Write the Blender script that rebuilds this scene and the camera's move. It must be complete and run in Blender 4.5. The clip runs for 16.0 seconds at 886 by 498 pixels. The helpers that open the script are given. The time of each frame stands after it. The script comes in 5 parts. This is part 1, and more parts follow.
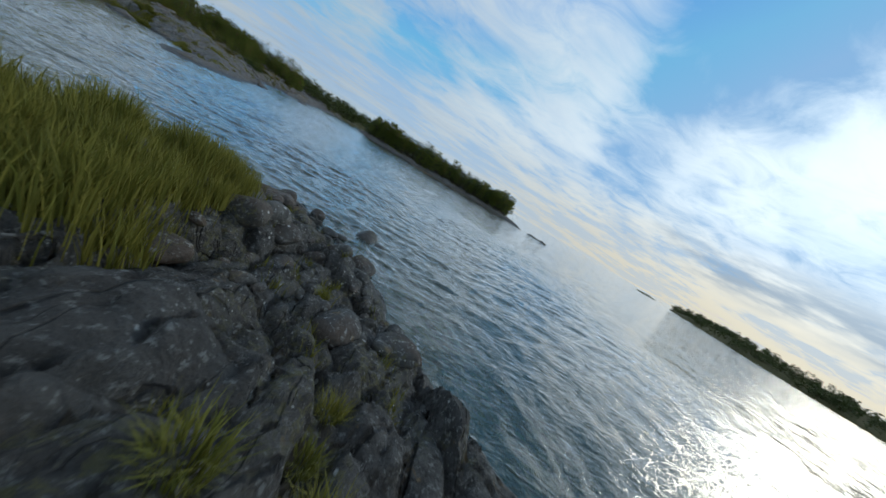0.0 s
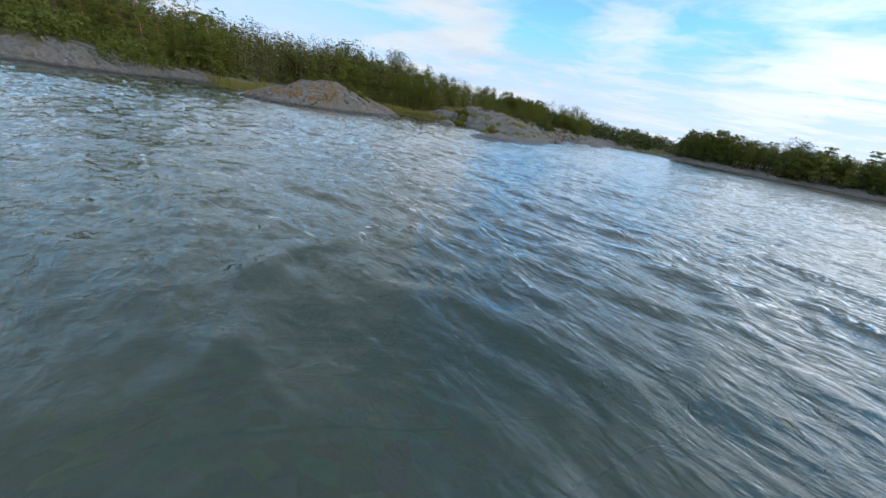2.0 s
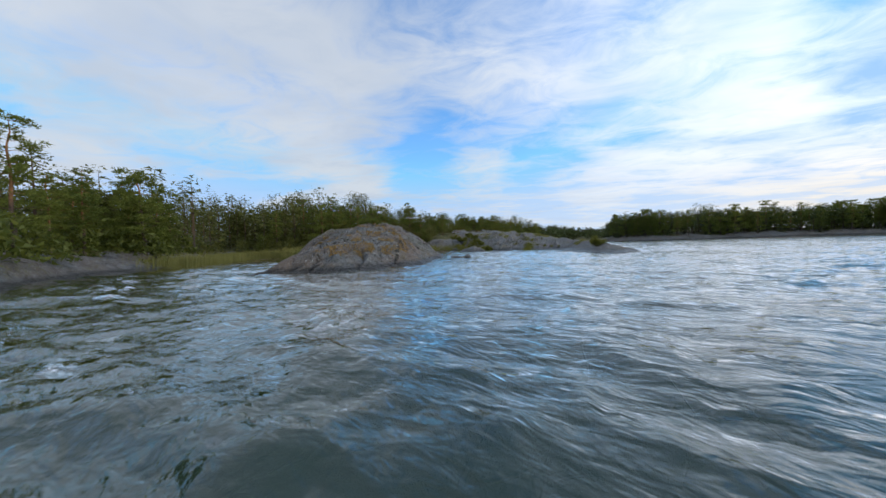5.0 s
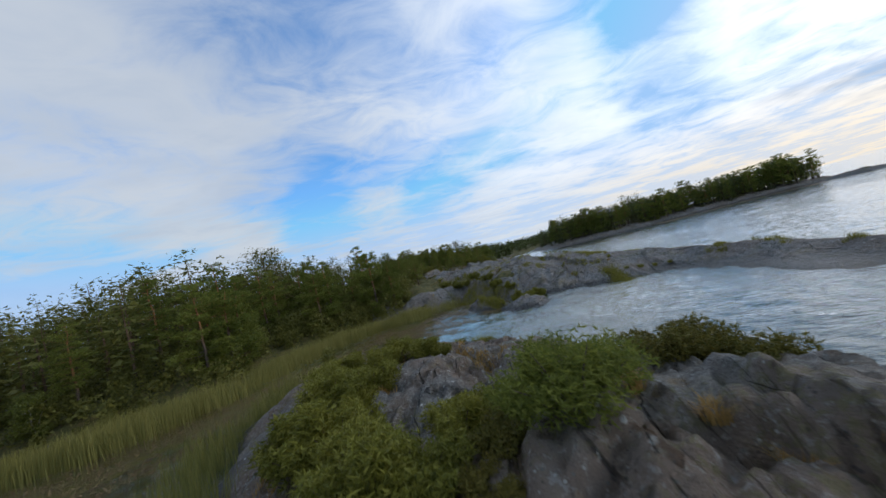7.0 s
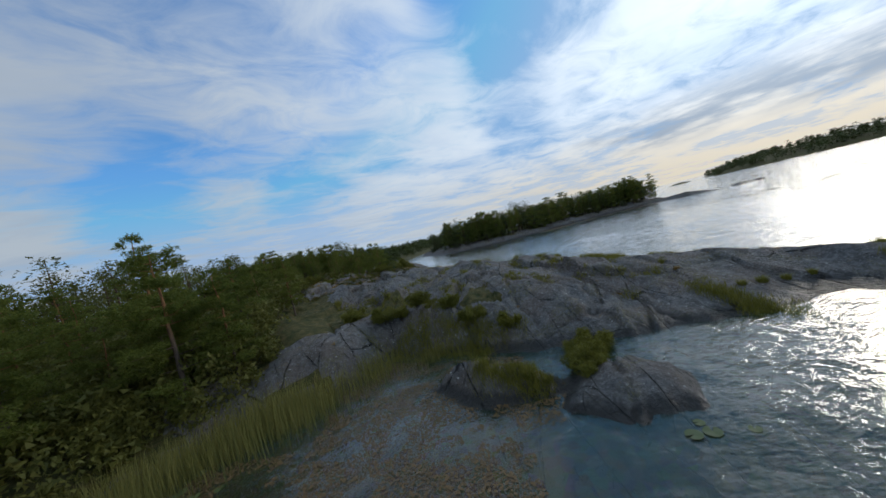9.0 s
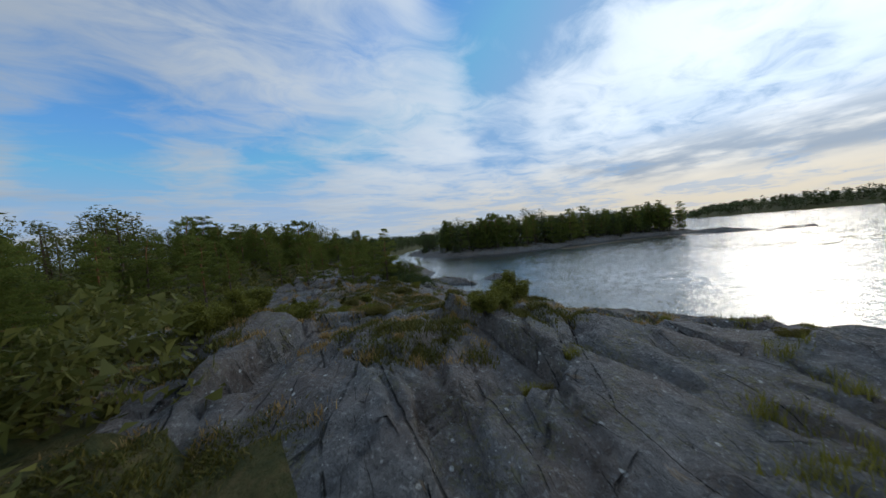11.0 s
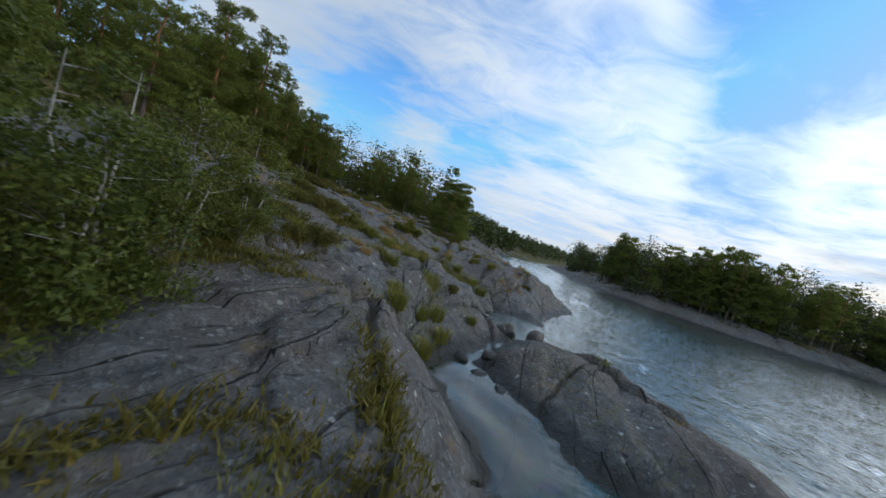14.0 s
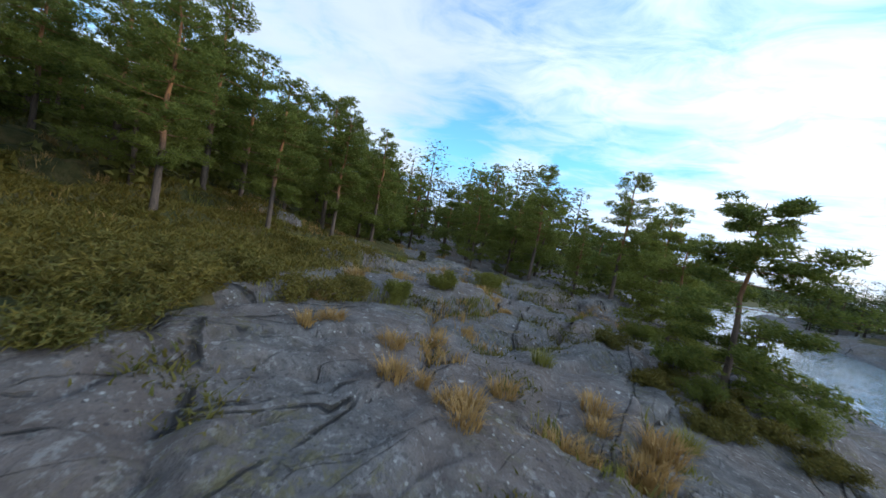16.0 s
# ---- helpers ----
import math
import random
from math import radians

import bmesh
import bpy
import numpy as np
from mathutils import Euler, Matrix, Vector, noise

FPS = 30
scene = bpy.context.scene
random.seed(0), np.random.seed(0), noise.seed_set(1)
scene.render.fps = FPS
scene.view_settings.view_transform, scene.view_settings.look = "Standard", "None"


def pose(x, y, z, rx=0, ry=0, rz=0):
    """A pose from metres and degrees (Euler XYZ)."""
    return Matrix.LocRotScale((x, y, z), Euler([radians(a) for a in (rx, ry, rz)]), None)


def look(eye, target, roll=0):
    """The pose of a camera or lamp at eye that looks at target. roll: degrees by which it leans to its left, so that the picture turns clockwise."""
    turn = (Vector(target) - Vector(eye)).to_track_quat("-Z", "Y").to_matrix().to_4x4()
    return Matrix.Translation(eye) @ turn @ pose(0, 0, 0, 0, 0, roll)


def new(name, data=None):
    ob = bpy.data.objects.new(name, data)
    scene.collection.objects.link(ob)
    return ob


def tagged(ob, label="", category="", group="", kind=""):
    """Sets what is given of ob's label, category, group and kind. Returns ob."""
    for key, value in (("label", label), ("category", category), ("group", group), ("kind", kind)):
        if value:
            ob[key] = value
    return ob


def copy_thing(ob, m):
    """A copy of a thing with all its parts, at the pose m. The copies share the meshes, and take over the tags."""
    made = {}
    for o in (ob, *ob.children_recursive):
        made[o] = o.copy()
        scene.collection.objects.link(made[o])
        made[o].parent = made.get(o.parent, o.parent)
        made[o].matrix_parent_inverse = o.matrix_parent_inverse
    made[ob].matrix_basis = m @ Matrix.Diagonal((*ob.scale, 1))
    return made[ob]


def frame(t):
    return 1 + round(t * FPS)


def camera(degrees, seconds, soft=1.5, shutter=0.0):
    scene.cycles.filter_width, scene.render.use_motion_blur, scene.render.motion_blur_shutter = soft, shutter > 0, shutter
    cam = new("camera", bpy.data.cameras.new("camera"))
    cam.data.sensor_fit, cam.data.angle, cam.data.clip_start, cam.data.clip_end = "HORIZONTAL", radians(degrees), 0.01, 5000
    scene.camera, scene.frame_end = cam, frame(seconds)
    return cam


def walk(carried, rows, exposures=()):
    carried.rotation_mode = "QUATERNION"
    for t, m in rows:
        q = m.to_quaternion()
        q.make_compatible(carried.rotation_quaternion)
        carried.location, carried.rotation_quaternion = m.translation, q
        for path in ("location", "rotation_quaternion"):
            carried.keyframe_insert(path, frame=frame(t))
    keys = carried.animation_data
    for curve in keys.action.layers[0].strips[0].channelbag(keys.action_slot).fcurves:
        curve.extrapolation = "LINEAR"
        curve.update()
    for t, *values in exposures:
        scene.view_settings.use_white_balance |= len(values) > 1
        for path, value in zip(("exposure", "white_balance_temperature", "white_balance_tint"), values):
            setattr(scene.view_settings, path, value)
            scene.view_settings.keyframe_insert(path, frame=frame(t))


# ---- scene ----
# The flight over bay, dome, lagoon and shore
cam = camera(109.0, 16.0, soft=1.5, shutter=0.06)
walk(cam, [
    (0.0, pose(9.07, -23.33, 6.03, 75.97, -30.15, -21.58)),
    (0.5, pose(11.87, -16.03, 6.09, 67.52, -27.71, 4.59)),
    (1.0, pose(10.27, -9.57, 5.73, 63.12, -21.80, 18.53)),
    (1.5, pose(7.00, -2.67, 4.40, 62.79, -15.04, 25.56)),
    (2.0, pose(1.41, 0.30, 2.96, 66.05, -9.93, 25.17)),
    (2.5, pose(-3.20, 1.40, 2.24, 70.76, -7.25, 22.76)),
    (3.0, pose(-7.68, 1.79, 1.65, 75.64, -5.53, 20.21)),
    (3.5, pose(-12.13, 1.87, 1.12, 79.70, -3.97, 17.27)),
    (4.0, pose(-16.88, 3.00, 0.62, 83.12, -2.12, 14.07)),
    (6.5, pose(-38.79, 33.03, 4.68, 93.75, 10.95, -1.83)),
    (7.0, pose(-41.01, 39.33, 5.86, 93.03, 14.82, -7.27)),
    (7.5, pose(-42.21, 45.59, 7.00, 91.46, 17.14, -13.61)),
    (8.0, pose(-42.32, 51.70, 7.71, 89.89, 16.94, -20.11)),
    (8.5, pose(-41.63, 57.44, 7.73, 88.68, 15.59, -25.83)),
    (9.0, pose(-40.57, 62.40, 7.12, 88.21, 13.97, -30.25)),
    (11.5, pose(-32.36, 97.34, 7.97, 87.98, 2.50, -35.01)),
    (12.0, pose(-27.14, 103.50, 7.29, 88.39, -1.63, -33.67)),
    (12.5, pose(-22.09, 109.76, 6.41, 88.60, -5.92, -31.06)),
    (13.0, pose(-17.53, 115.78, 5.43, 88.35, -10.91, -26.16)),
    (13.5, pose(-14.36, 121.35, 4.40, 87.48, -15.02, -17.95)),
    (14.0, pose(-12.29, 126.40, 3.96, 85.47, -16.67, -7.52)),
    (14.5, pose(-11.53, 132.19, 4.17, 83.62, -15.32, 1.67)),
    (15.0, pose(-11.96, 137.73, 4.94, 82.69, -12.82, 6.71)),
    (15.5, pose(-12.83, 143.14, 5.34, 83.71, -10.87, 9.02)),
    (16.0, pose(-14.00, 148.19, 5.87, 86.89, -11.14, 11.98)),
], exposures=[
    (0.0, -0.45, 6500, 3),
    (1.0, 0.02, 6800, 5),
    (2.0, 0.34, 7000, 10),
    (3.0, 0.18, 7000, 11),
    (4.0, 0.06, 6900, 11),
    (6.5, 0.0, 6800, 11),
    (7.5, -0.25, 6700, 10),
    (9.0, -0.50, 6500, 8),
    (11.5, -0.58, 6500, 8),
    (13.0, -0.60, 6500, 7),
    (13.6, -0.42, 6600, 7),
    (14.3, 0.18, 6600, 10),
    (15.0, 0.38, 6300, 11),
    (16.0, 0.52, 6250, 10),
])

# ---------------------------------------------------------------- light
SUN_AZ = 84.5      # degrees clockwise from +y
SUN_EL = 21.0
sun_dir = Vector((math.sin(radians(SUN_AZ)) * math.cos(radians(SUN_EL)),
                  math.cos(radians(SUN_AZ)) * math.cos(radians(SUN_EL)), math.sin(radians(SUN_EL))))
sun = new("sun", bpy.data.lights.new("sun", "SUN"))
sun.data.energy = 0.75
sun.data.angle = radians(13.0)
sun.data.color = (1.0, 0.9, 0.76)
sun.matrix_world = look((0, 0, 300), Vector((0, 0, 300)) - sun_dir)

world = bpy.data.worlds.new("sky")
scene.world = world
world.use_nodes = True
wt = world.node_tree
wt.nodes.clear()


class Tree:
    """Short hand for node trees."""

    def __init__(self, tree):
        self.t = tree

    def node(self, kind, values=None):
        return self.fill(self.t.nodes.new(kind), values)

    def fill(self, n, values=None):
        for k, v in (values or {}).items():
            if isinstance(v, bpy.types.NodeSocket):
                self.t.links.new(v, n.inputs[k])
            else:
                n.inputs[k].default_value = v
        return n

    def math(self, op, a, b=0.0, clamp=False):
        n = self.node("ShaderNodeMath")
        n.operation, n.use_clamp = op, clamp
        return self.fill(n, {0: a, 1: b}).outputs[0]

    def vmath(self, op, a, b=(0, 0, 0)):
        n = self.node("ShaderNodeVectorMath")
        n.operation = op
        self.fill(n, {0: a} if op == "SCALE" else {0: a, 1: b})
        return n.outputs["Value" if op == "DOT_PRODUCT" else "Vector"]

    def ramp(self, fac, stops):
        n = self.node("ShaderNodeValToRGB", {"Fac": fac})
        e = n.color_ramp.elements
        while len(e) < len(stops):
            e.new(0.5)
        for el, (p, c) in zip(e, stops):
            el.position = p
            el.color = (*c, 1) if len(c) == 3 else c
        return n.outputs["Color"]

    def mix(self, fac, a, b, mode="MIX"):
        n = self.node("ShaderNodeMix")
        n.data_type, n.blend_type = "RGBA", mode
        for i, v in ((0, fac), (6, a), (7, b)):
            if isinstance(v, bpy.types.NodeSocket):
                self.t.links.new(v, n.inputs[i])
            else:
                n.inputs[i].default_value = (*v, 1) if isinstance(v, tuple) and len(v) == 3 else v
        return n.outputs[2]

    def noise(self, vec, scale, detail=3, rough=0.55, distort=0.0):
        return self.node("ShaderNodeTexNoise", {"Vector": vec, "Scale": scale, "Detail": detail,
                                                "Roughness": rough, "Distortion": distort}).outputs["Fac"]

    def step(self, v, lo, hi):
        n = self.node("ShaderNodeMapRange", {"Value": v, "From Min": lo, "From Max": hi})
        n.interpolation_type = "SMOOTHSTEP"
        return n.outputs[0]


w = Tree(wt)
direction = w.node("ShaderNodeTexCoord").outputs["Generated"]
sep = w.node("ShaderNodeSeparateXYZ", {0: direction})
sky = w.node("ShaderNodeTexSky")
sky.sky_type, sky.sun_disc = "NISHITA", False
sky.sun_elevation, sky.sun_rotation = radians(SUN_EL), radians(SUN_AZ)
sky.air_density, sky.dust_density, sky.ozone_density = 1.0, 0.6, 2.5
# cloud sheet: the direction met with a high plane, streaked along one axis
up = w.math("MAXIMUM", w.math("ADD", sep.outputs[2], 0.07), 0.02)
plane = w.node("ShaderNodeCombineXYZ", {0: w.math("DIVIDE", sep.outputs[0], up), 1: w.math("DIVIDE", sep.outputs[1], up), 2: 0.0}).outputs[0]
turned = w.node("ShaderNodeMapping", {"Vector": plane, "Rotation": (0, 0, radians(38)), "Scale": (0.7, 0.95, 1)}).outputs[0]
big = w.noise(turned, 0.8, 4, 0.5, 0.5)
fine = w.noise(turned, 3.6, 8, 0.62, 0.7)
toward = w.vmath("DOT_PRODUCT", direction, tuple(sun_dir))


def lobe(az, el, width):
    """1 in one direction of the sky, falling to 0 at width degrees from it."""
    a, e = radians(az), radians(el)
    d = w.vmath("DOT_PRODUCT", direction, (math.sin(a) * math.cos(e), math.cos(a) * math.cos(e), math.sin(e)))
    return w.step(d, math.cos(radians(width)), 1.0)


# where the cloud sheet opens on the blue: azimuth, elevation, width, depth
gaps = 0.0
for az, el, width, depth in ((54, 37, 18, 0.9), (47, 22, 9, 0.5), (48, 13, 7, 0.35), (-14, 19, 13, 0.40), (10, 11.5, 9, 0.45), (-12, 12, 9, 0.3), (-46, 9, 16, 0.45), (-20, 48, 22, 0.35), (100, 45, 24, 0.4)):
    gaps = w.math("ADD", w.math("MULTIPLY", lobe(az, el, width), depth), gaps)
cover = w.math("ADD", w.math("MULTIPLY", big, 0.62), w.math("MULTIPLY", fine, 0.38))
cover = w.math("ADD", w.math("SUBTRACT", cover, w.math("MULTIPLY", gaps, 0.23)), w.math("ADD", 0.045, w.math("MULTIPLY", w.step(toward, 0.80, 0.99), 0.06)))
mask = w.step(cover, 0.36, 0.63)
broad = w.step(toward, -0.1, 1.0)
glow = w.math("POWER", w.math("MAXIMUM", toward, 0.0), 9.0)
low = w.math("SUBTRACT", 1.0, w.step(sep.outputs[2], 0.0, 0.26))
thick = w.step(w.math("ADD", w.math("MULTIPLY", w.noise(turned, 1.3, 4, 0.6, 0.4), 0.6), w.math("MULTIPLY", fine, 0.4)), 0.44, 0.64)
cloud = w.mix(w.math("MULTIPLY", thick, 0.6), (0.78, 0.87, 0.985), (0.58, 0.71, 0.91))
warm = w.mix(w.math("MULTIPLY", low, w.step(toward, 0.35, 0.95)), cloud, (1.0, 0.88, 0.69))
lit = w.math("ADD", 0.80, w.math("ADD", w.math("MULTIPLY", broad, 0.58), w.math("MULTIPLY", glow, 0.6)))
lit = w.math("MULTIPLY", lit, w.math("SUBTRACT", 1.0, w.math("MULTIPLY", w.math("MULTIPLY", low, broad), 0.30)))
# a grey bank low before the sun
streaks = w.noise(w.node("ShaderNodeMapping", {"Vector": direction, "Scale": (2.2, 2.2, 11)}).outputs[0], 1.4, 5, 0.6)
bank = w.math("MULTIPLY", w.math("MULTIPLY", w.step(sep.outputs[2], 0.075, 0.115), w.math("SUBTRACT", 1.0, w.step(sep.outputs[2], 0.15, 0.23))),
              w.math("MULTIPLY", w.step(streaks, 0.36, 0.56), w.step(toward, 0.78, 0.93)))
warm = w.mix(w.math("MULTIPLY", bank, 0.85), warm, (0.30, 0.38, 0.50))
cloud_col = w.vmath("SCALE", warm)
wt.links.new(lit, cloud_col.node.inputs["Scale"])
sky_col = w.vmath("MINIMUM", w.vmath("MULTIPLY", sky.outputs[0], (0.125, 0.225, 0.30)), (0.34, 0.62, 1.05))
haze = w.math("MAXIMUM", w.math("MULTIPLY", low, 0.62), 0.03)
total = w.mix(w.math("MAXIMUM", w.math("MULTIPLY", mask, 0.93), haze), sky_col, cloud_col)
bg = w.node("ShaderNodeBackground", {"Color": total, "Strength": 1.0})
w.node("ShaderNodeOutputWorld", {"Surface": bg.outputs[0]})

# ---------------------------------------------------------------- materials
def material(name):
    m = bpy.data.materials.new(name)
    m.use_nodes = True
    m.node_tree.nodes.clear()
    return m, Tree(m.node_tree)


def finish(t, bsdf, bump=None, strength=0.5, distance=0.02):
    if bump is not None:
        b = t.node("ShaderNodeBump", {"Height": bump, "Strength": strength, "Distance": distance})
        t.t.links.new(b.outputs[0], bsdf.inputs["Normal"])
    t.node("ShaderNodeOutputMaterial", {"Surface": bsdf.outputs[0]})


def place(t):
    return t.node("ShaderNodeNewGeometry").outputs["Position"]


def principled(t, col, rough, spec=0.4, **more):
    ins = {"Base Color": col if isinstance(col, bpy.types.NodeSocket) else (*col, 1), "Roughness": rough, "Specular IOR Level": spec}
    ins.update(more)
    return t.node("ShaderNodeBsdfPrincipled", ins)


def rock_material(name, wet=True, brown=0.6, shade=1.0, relief=0.2, jointed=1.0):
    m, t = material(name)
    p = place(t)
    z = t.node("ShaderNodeSeparateXYZ", {0: p}).outputs[2]
    large = t.noise(p, 0.35, 4, 0.6)
    mid = t.noise(p, 2.2, 5, 0.65, 0.4)
    grain = t.noise(p, 38.0, 3, 0.7)
    col = t.ramp(mid, [(0.25, (0.072, 0.072, 0.068)), (0.45, (0.152, 0.152, 0.147)), (0.6, (0.222, 0.221, 0.213)), (0.85, (0.37, 0.36, 0.335))])
    col = t.mix(t.step(large, 0.38, 0.58), col, t.mix(brown, col, (0.215, 0.155, 0.118)))
    col = t.mix(0.35, col, t.ramp(grain, [(0.3, (0.09, 0.09, 0.09)), (0.7, (0.48, 0.46, 0.44))]), "OVERLAY")
    streak = t.noise(t.node("ShaderNodeMapping", {"Vector": p, "Scale": (5, 0.8, 2), "Rotation": (0, 0, 0.5)}).outputs[0], 1.0, 4, 0.6)
    col = t.mix(t.math("MULTIPLY", t.step(streak, 0.58, 0.74), 0.35), col, (0.07, 0.068, 0.065))
    # joints filled with dark soil, at two scales
    bent = t.vmath("ADD", p, t.vmath("MULTIPLY", t.node("ShaderNodeTexNoise", {"Vector": p, "Scale": 0.9, "Detail": 3.0}).outputs["Color"], (0.22, 0.22, 0.22)))
    lines = []
    across = t.vmath("DOT_PRODUCT", bent, (0.88, -0.47, 0.35))
    along = t.vmath("DOT_PRODUCT", bent, (0.47, 0.88, 0.2))
    for sc, lo in (((0.42, 0.09), 0.005), ((1.4, 0.20), 0.006), ((3.4, 0.7), 0.009)):
        grain_way = t.node("ShaderNodeCombineXYZ", {0: t.math("MULTIPLY", across, sc[0]), 1: t.math("MULTIPLY", along, sc[1]), 2: 0.0}).outputs[0]
        vo = t.node("ShaderNodeTexVoronoi", {"Vector": grain_way, "Scale": 1.0})
        vo.feature = "DISTANCE_TO_EDGE"
        lines.append(t.math("SUBTRACT", 1.0, t.step(vo.outputs["Distance"], lo * 0.4, lo * 1.8)))
    gate = t.step(t.noise(p, 0.6, 3), 0.40, 0.56)
    fine_gate = t.step(t.noise(p, 0.45, 3, 0.5, 0.3), 0.56, 0.68)
    joint = t.math("MAXIMUM", t.math("MAXIMUM", lines[0], t.math("MULTIPLY", lines[1], t.math("MULTIPLY", gate, 0.6))), t.math("MULTIPLY", lines[2], fine_gate))
    joint = t.math("MULTIPLY", joint, t.math("MULTIPLY", t.step(t.noise(p, 1.7, 3), 0.36, 0.56), jointed))
    col = t.mix(t.math("MULTIPLY", joint, 0.85), col, (0.022, 0.02, 0.016))
    if shade != 1.0:   # scales the stone's colour evenly, before the lichen goes on
        col = t.mix(1.0, col, (shade, shade, shade * 0.97), "MULTIPLY")
    # pale round lichen and darker moss lichen
    vor = t.node("ShaderNodeTexVoronoi", {"Vector": t.vmath("ADD", p, t.vmath("MULTIPLY", t.node("ShaderNodeTexNoise", {"Vector": p, "Scale": 9.0}).outputs["Color"], (0.09, 0.09, 0.09))), "Scale": 3.1, "Randomness": 1.0})
    spot = t.math("SUBTRACT", 1.0, t.step(vor.outputs["Distance"], 0.11, 0.18))
    pick = t.step(t.node("ShaderNodeSeparateColor", {0: vor.outputs["Color"]}).outputs[0], 0.60, 0.66)
    area = t.step(t.noise(p, 0.5, 2), 0.38, 0.55)
    pale = t.math("MULTIPLY", t.math("MULTIPLY", spot, pick), area)
    col = t.mix(t.math("MULTIPLY", pale, 0.9), col, (0.60, 0.61, 0.57))
    small = t.node("ShaderNodeTexVoronoi", {"Vector": p, "Scale": 10.0, "Randomness": 1.0})
    fleck = t.math("MULTIPLY", t.math("SUBTRACT", 1.0, t.step(small.outputs["Distance"], 0.16, 0.24)), t.step(t.node("ShaderNodeSeparateColor", {0: small.outputs["Color"]}).outputs[1], 0.62, 0.66))
    fleck = t.math("MULTIPLY", fleck, t.step(t.noise(p, 1.1, 3), 0.44, 0.58))
    col = t.mix(t.math("MULTIPLY", fleck, 0.8), col, (0.50, 0.51, 0.47))
    pit = t.math("MULTIPLY", t.math("SUBTRACT", 1.0, t.step(small.outputs["Distance"], 0.18, 0.26)), t.step(t.node("ShaderNodeSeparateColor", {0: small.outputs["Color"]}).outputs[2], 0.74, 0.78))
    col = t.mix(t.math("MULTIPLY", pit, 0.7), col, (0.05, 0.048, 0.045))
    speck = t.step(t.noise(p, 7.5, 5, 0.75), 0.54, 0.64)
    col = t.mix(t.math("MULTIPLY", speck, 0.5), col, (0.40, 0.41, 0.385))
    dark = t.step(t.noise(p, 4.4, 6, 0.75, 0.8), 0.55, 0.66)
    col = t.mix(t.math("MULTIPLY", dark, 0.5), col, (0.03, 0.03, 0.03))
    rust = t.math("MULTIPLY", t.step(t.noise(p, 1.3, 5, 0.7, 0.6), 0.60, 0.72), 0.5)
    col = t.mix(rust, col, (0.30, 0.20, 0.08))
    # olive and straw-coloured moss lichen in wide patches
    moss = t.math("MULTIPLY", t.step(t.noise(p, 0.45, 3, 0.6), 0.46, 0.62), t.step(t.noise(p, 6.0, 5, 0.75, 0.5), 0.48, 0.60))
    col = t.mix(t.math("MULTIPLY", moss, 0.6), col, (0.17, 0.16, 0.06))
    rough = 0.82
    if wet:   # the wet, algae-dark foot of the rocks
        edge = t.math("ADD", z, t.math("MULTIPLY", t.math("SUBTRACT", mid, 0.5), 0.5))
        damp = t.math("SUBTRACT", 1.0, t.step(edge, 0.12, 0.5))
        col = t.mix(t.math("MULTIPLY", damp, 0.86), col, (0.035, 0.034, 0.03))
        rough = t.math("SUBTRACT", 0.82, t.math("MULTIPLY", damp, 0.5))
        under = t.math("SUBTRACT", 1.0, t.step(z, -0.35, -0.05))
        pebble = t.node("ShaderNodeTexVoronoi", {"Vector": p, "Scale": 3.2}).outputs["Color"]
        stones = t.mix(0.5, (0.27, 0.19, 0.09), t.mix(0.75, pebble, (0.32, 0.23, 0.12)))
        # the bed darkens with depth: light lost in the water, put into its colour
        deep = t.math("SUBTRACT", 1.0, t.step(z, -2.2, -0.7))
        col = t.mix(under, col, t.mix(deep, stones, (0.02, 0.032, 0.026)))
    bump = t.math("ADD", t.math("MULTIPLY", mid, 1.0), t.math("MULTIPLY", t.noise(p, 11.0, 6, 0.7), 0.45))
    bump = t.math("SUBTRACT", bump, t.math("MULTIPLY", joint, 1.3))
    finish(t, principled(t, col, rough, 0.35), bump, 1.0, relief)
    return m


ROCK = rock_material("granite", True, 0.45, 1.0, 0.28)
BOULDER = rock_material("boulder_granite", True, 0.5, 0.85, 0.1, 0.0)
DARK_GRANITE = rock_material("headland_granite", True, 0.15, 0.6, 0.36)
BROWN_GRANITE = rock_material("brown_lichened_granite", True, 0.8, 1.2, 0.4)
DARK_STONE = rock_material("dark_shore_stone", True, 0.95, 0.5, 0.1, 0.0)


def leaf_material(name, a, b, rough=0.6, through_light=0.25):
    m, t = material(name)
    geo = t.node("ShaderNodeNewGeometry")
    own = t.node("ShaderNodeObjectInfo").outputs["Random"]
    fac = t.math("ADD", t.math("MULTIPLY", geo.outputs["Random Per Island"], 0.65), t.math("MULTIPLY", own, 0.35))
    col = t.ramp(fac, [(0.0, a), (1.0, b)])
    bs = principled(t, col, rough, 0.25)
    tr = t.node("ShaderNodeBsdfTranslucent", {"Color": col})
    mx = t.node("ShaderNodeMixShader", {0: through_light, 1: bs.outputs[0], 2: tr.outputs[0]})
    t.node("ShaderNodeOutputMaterial", {"Surface": mx.outputs[0]})
    return m


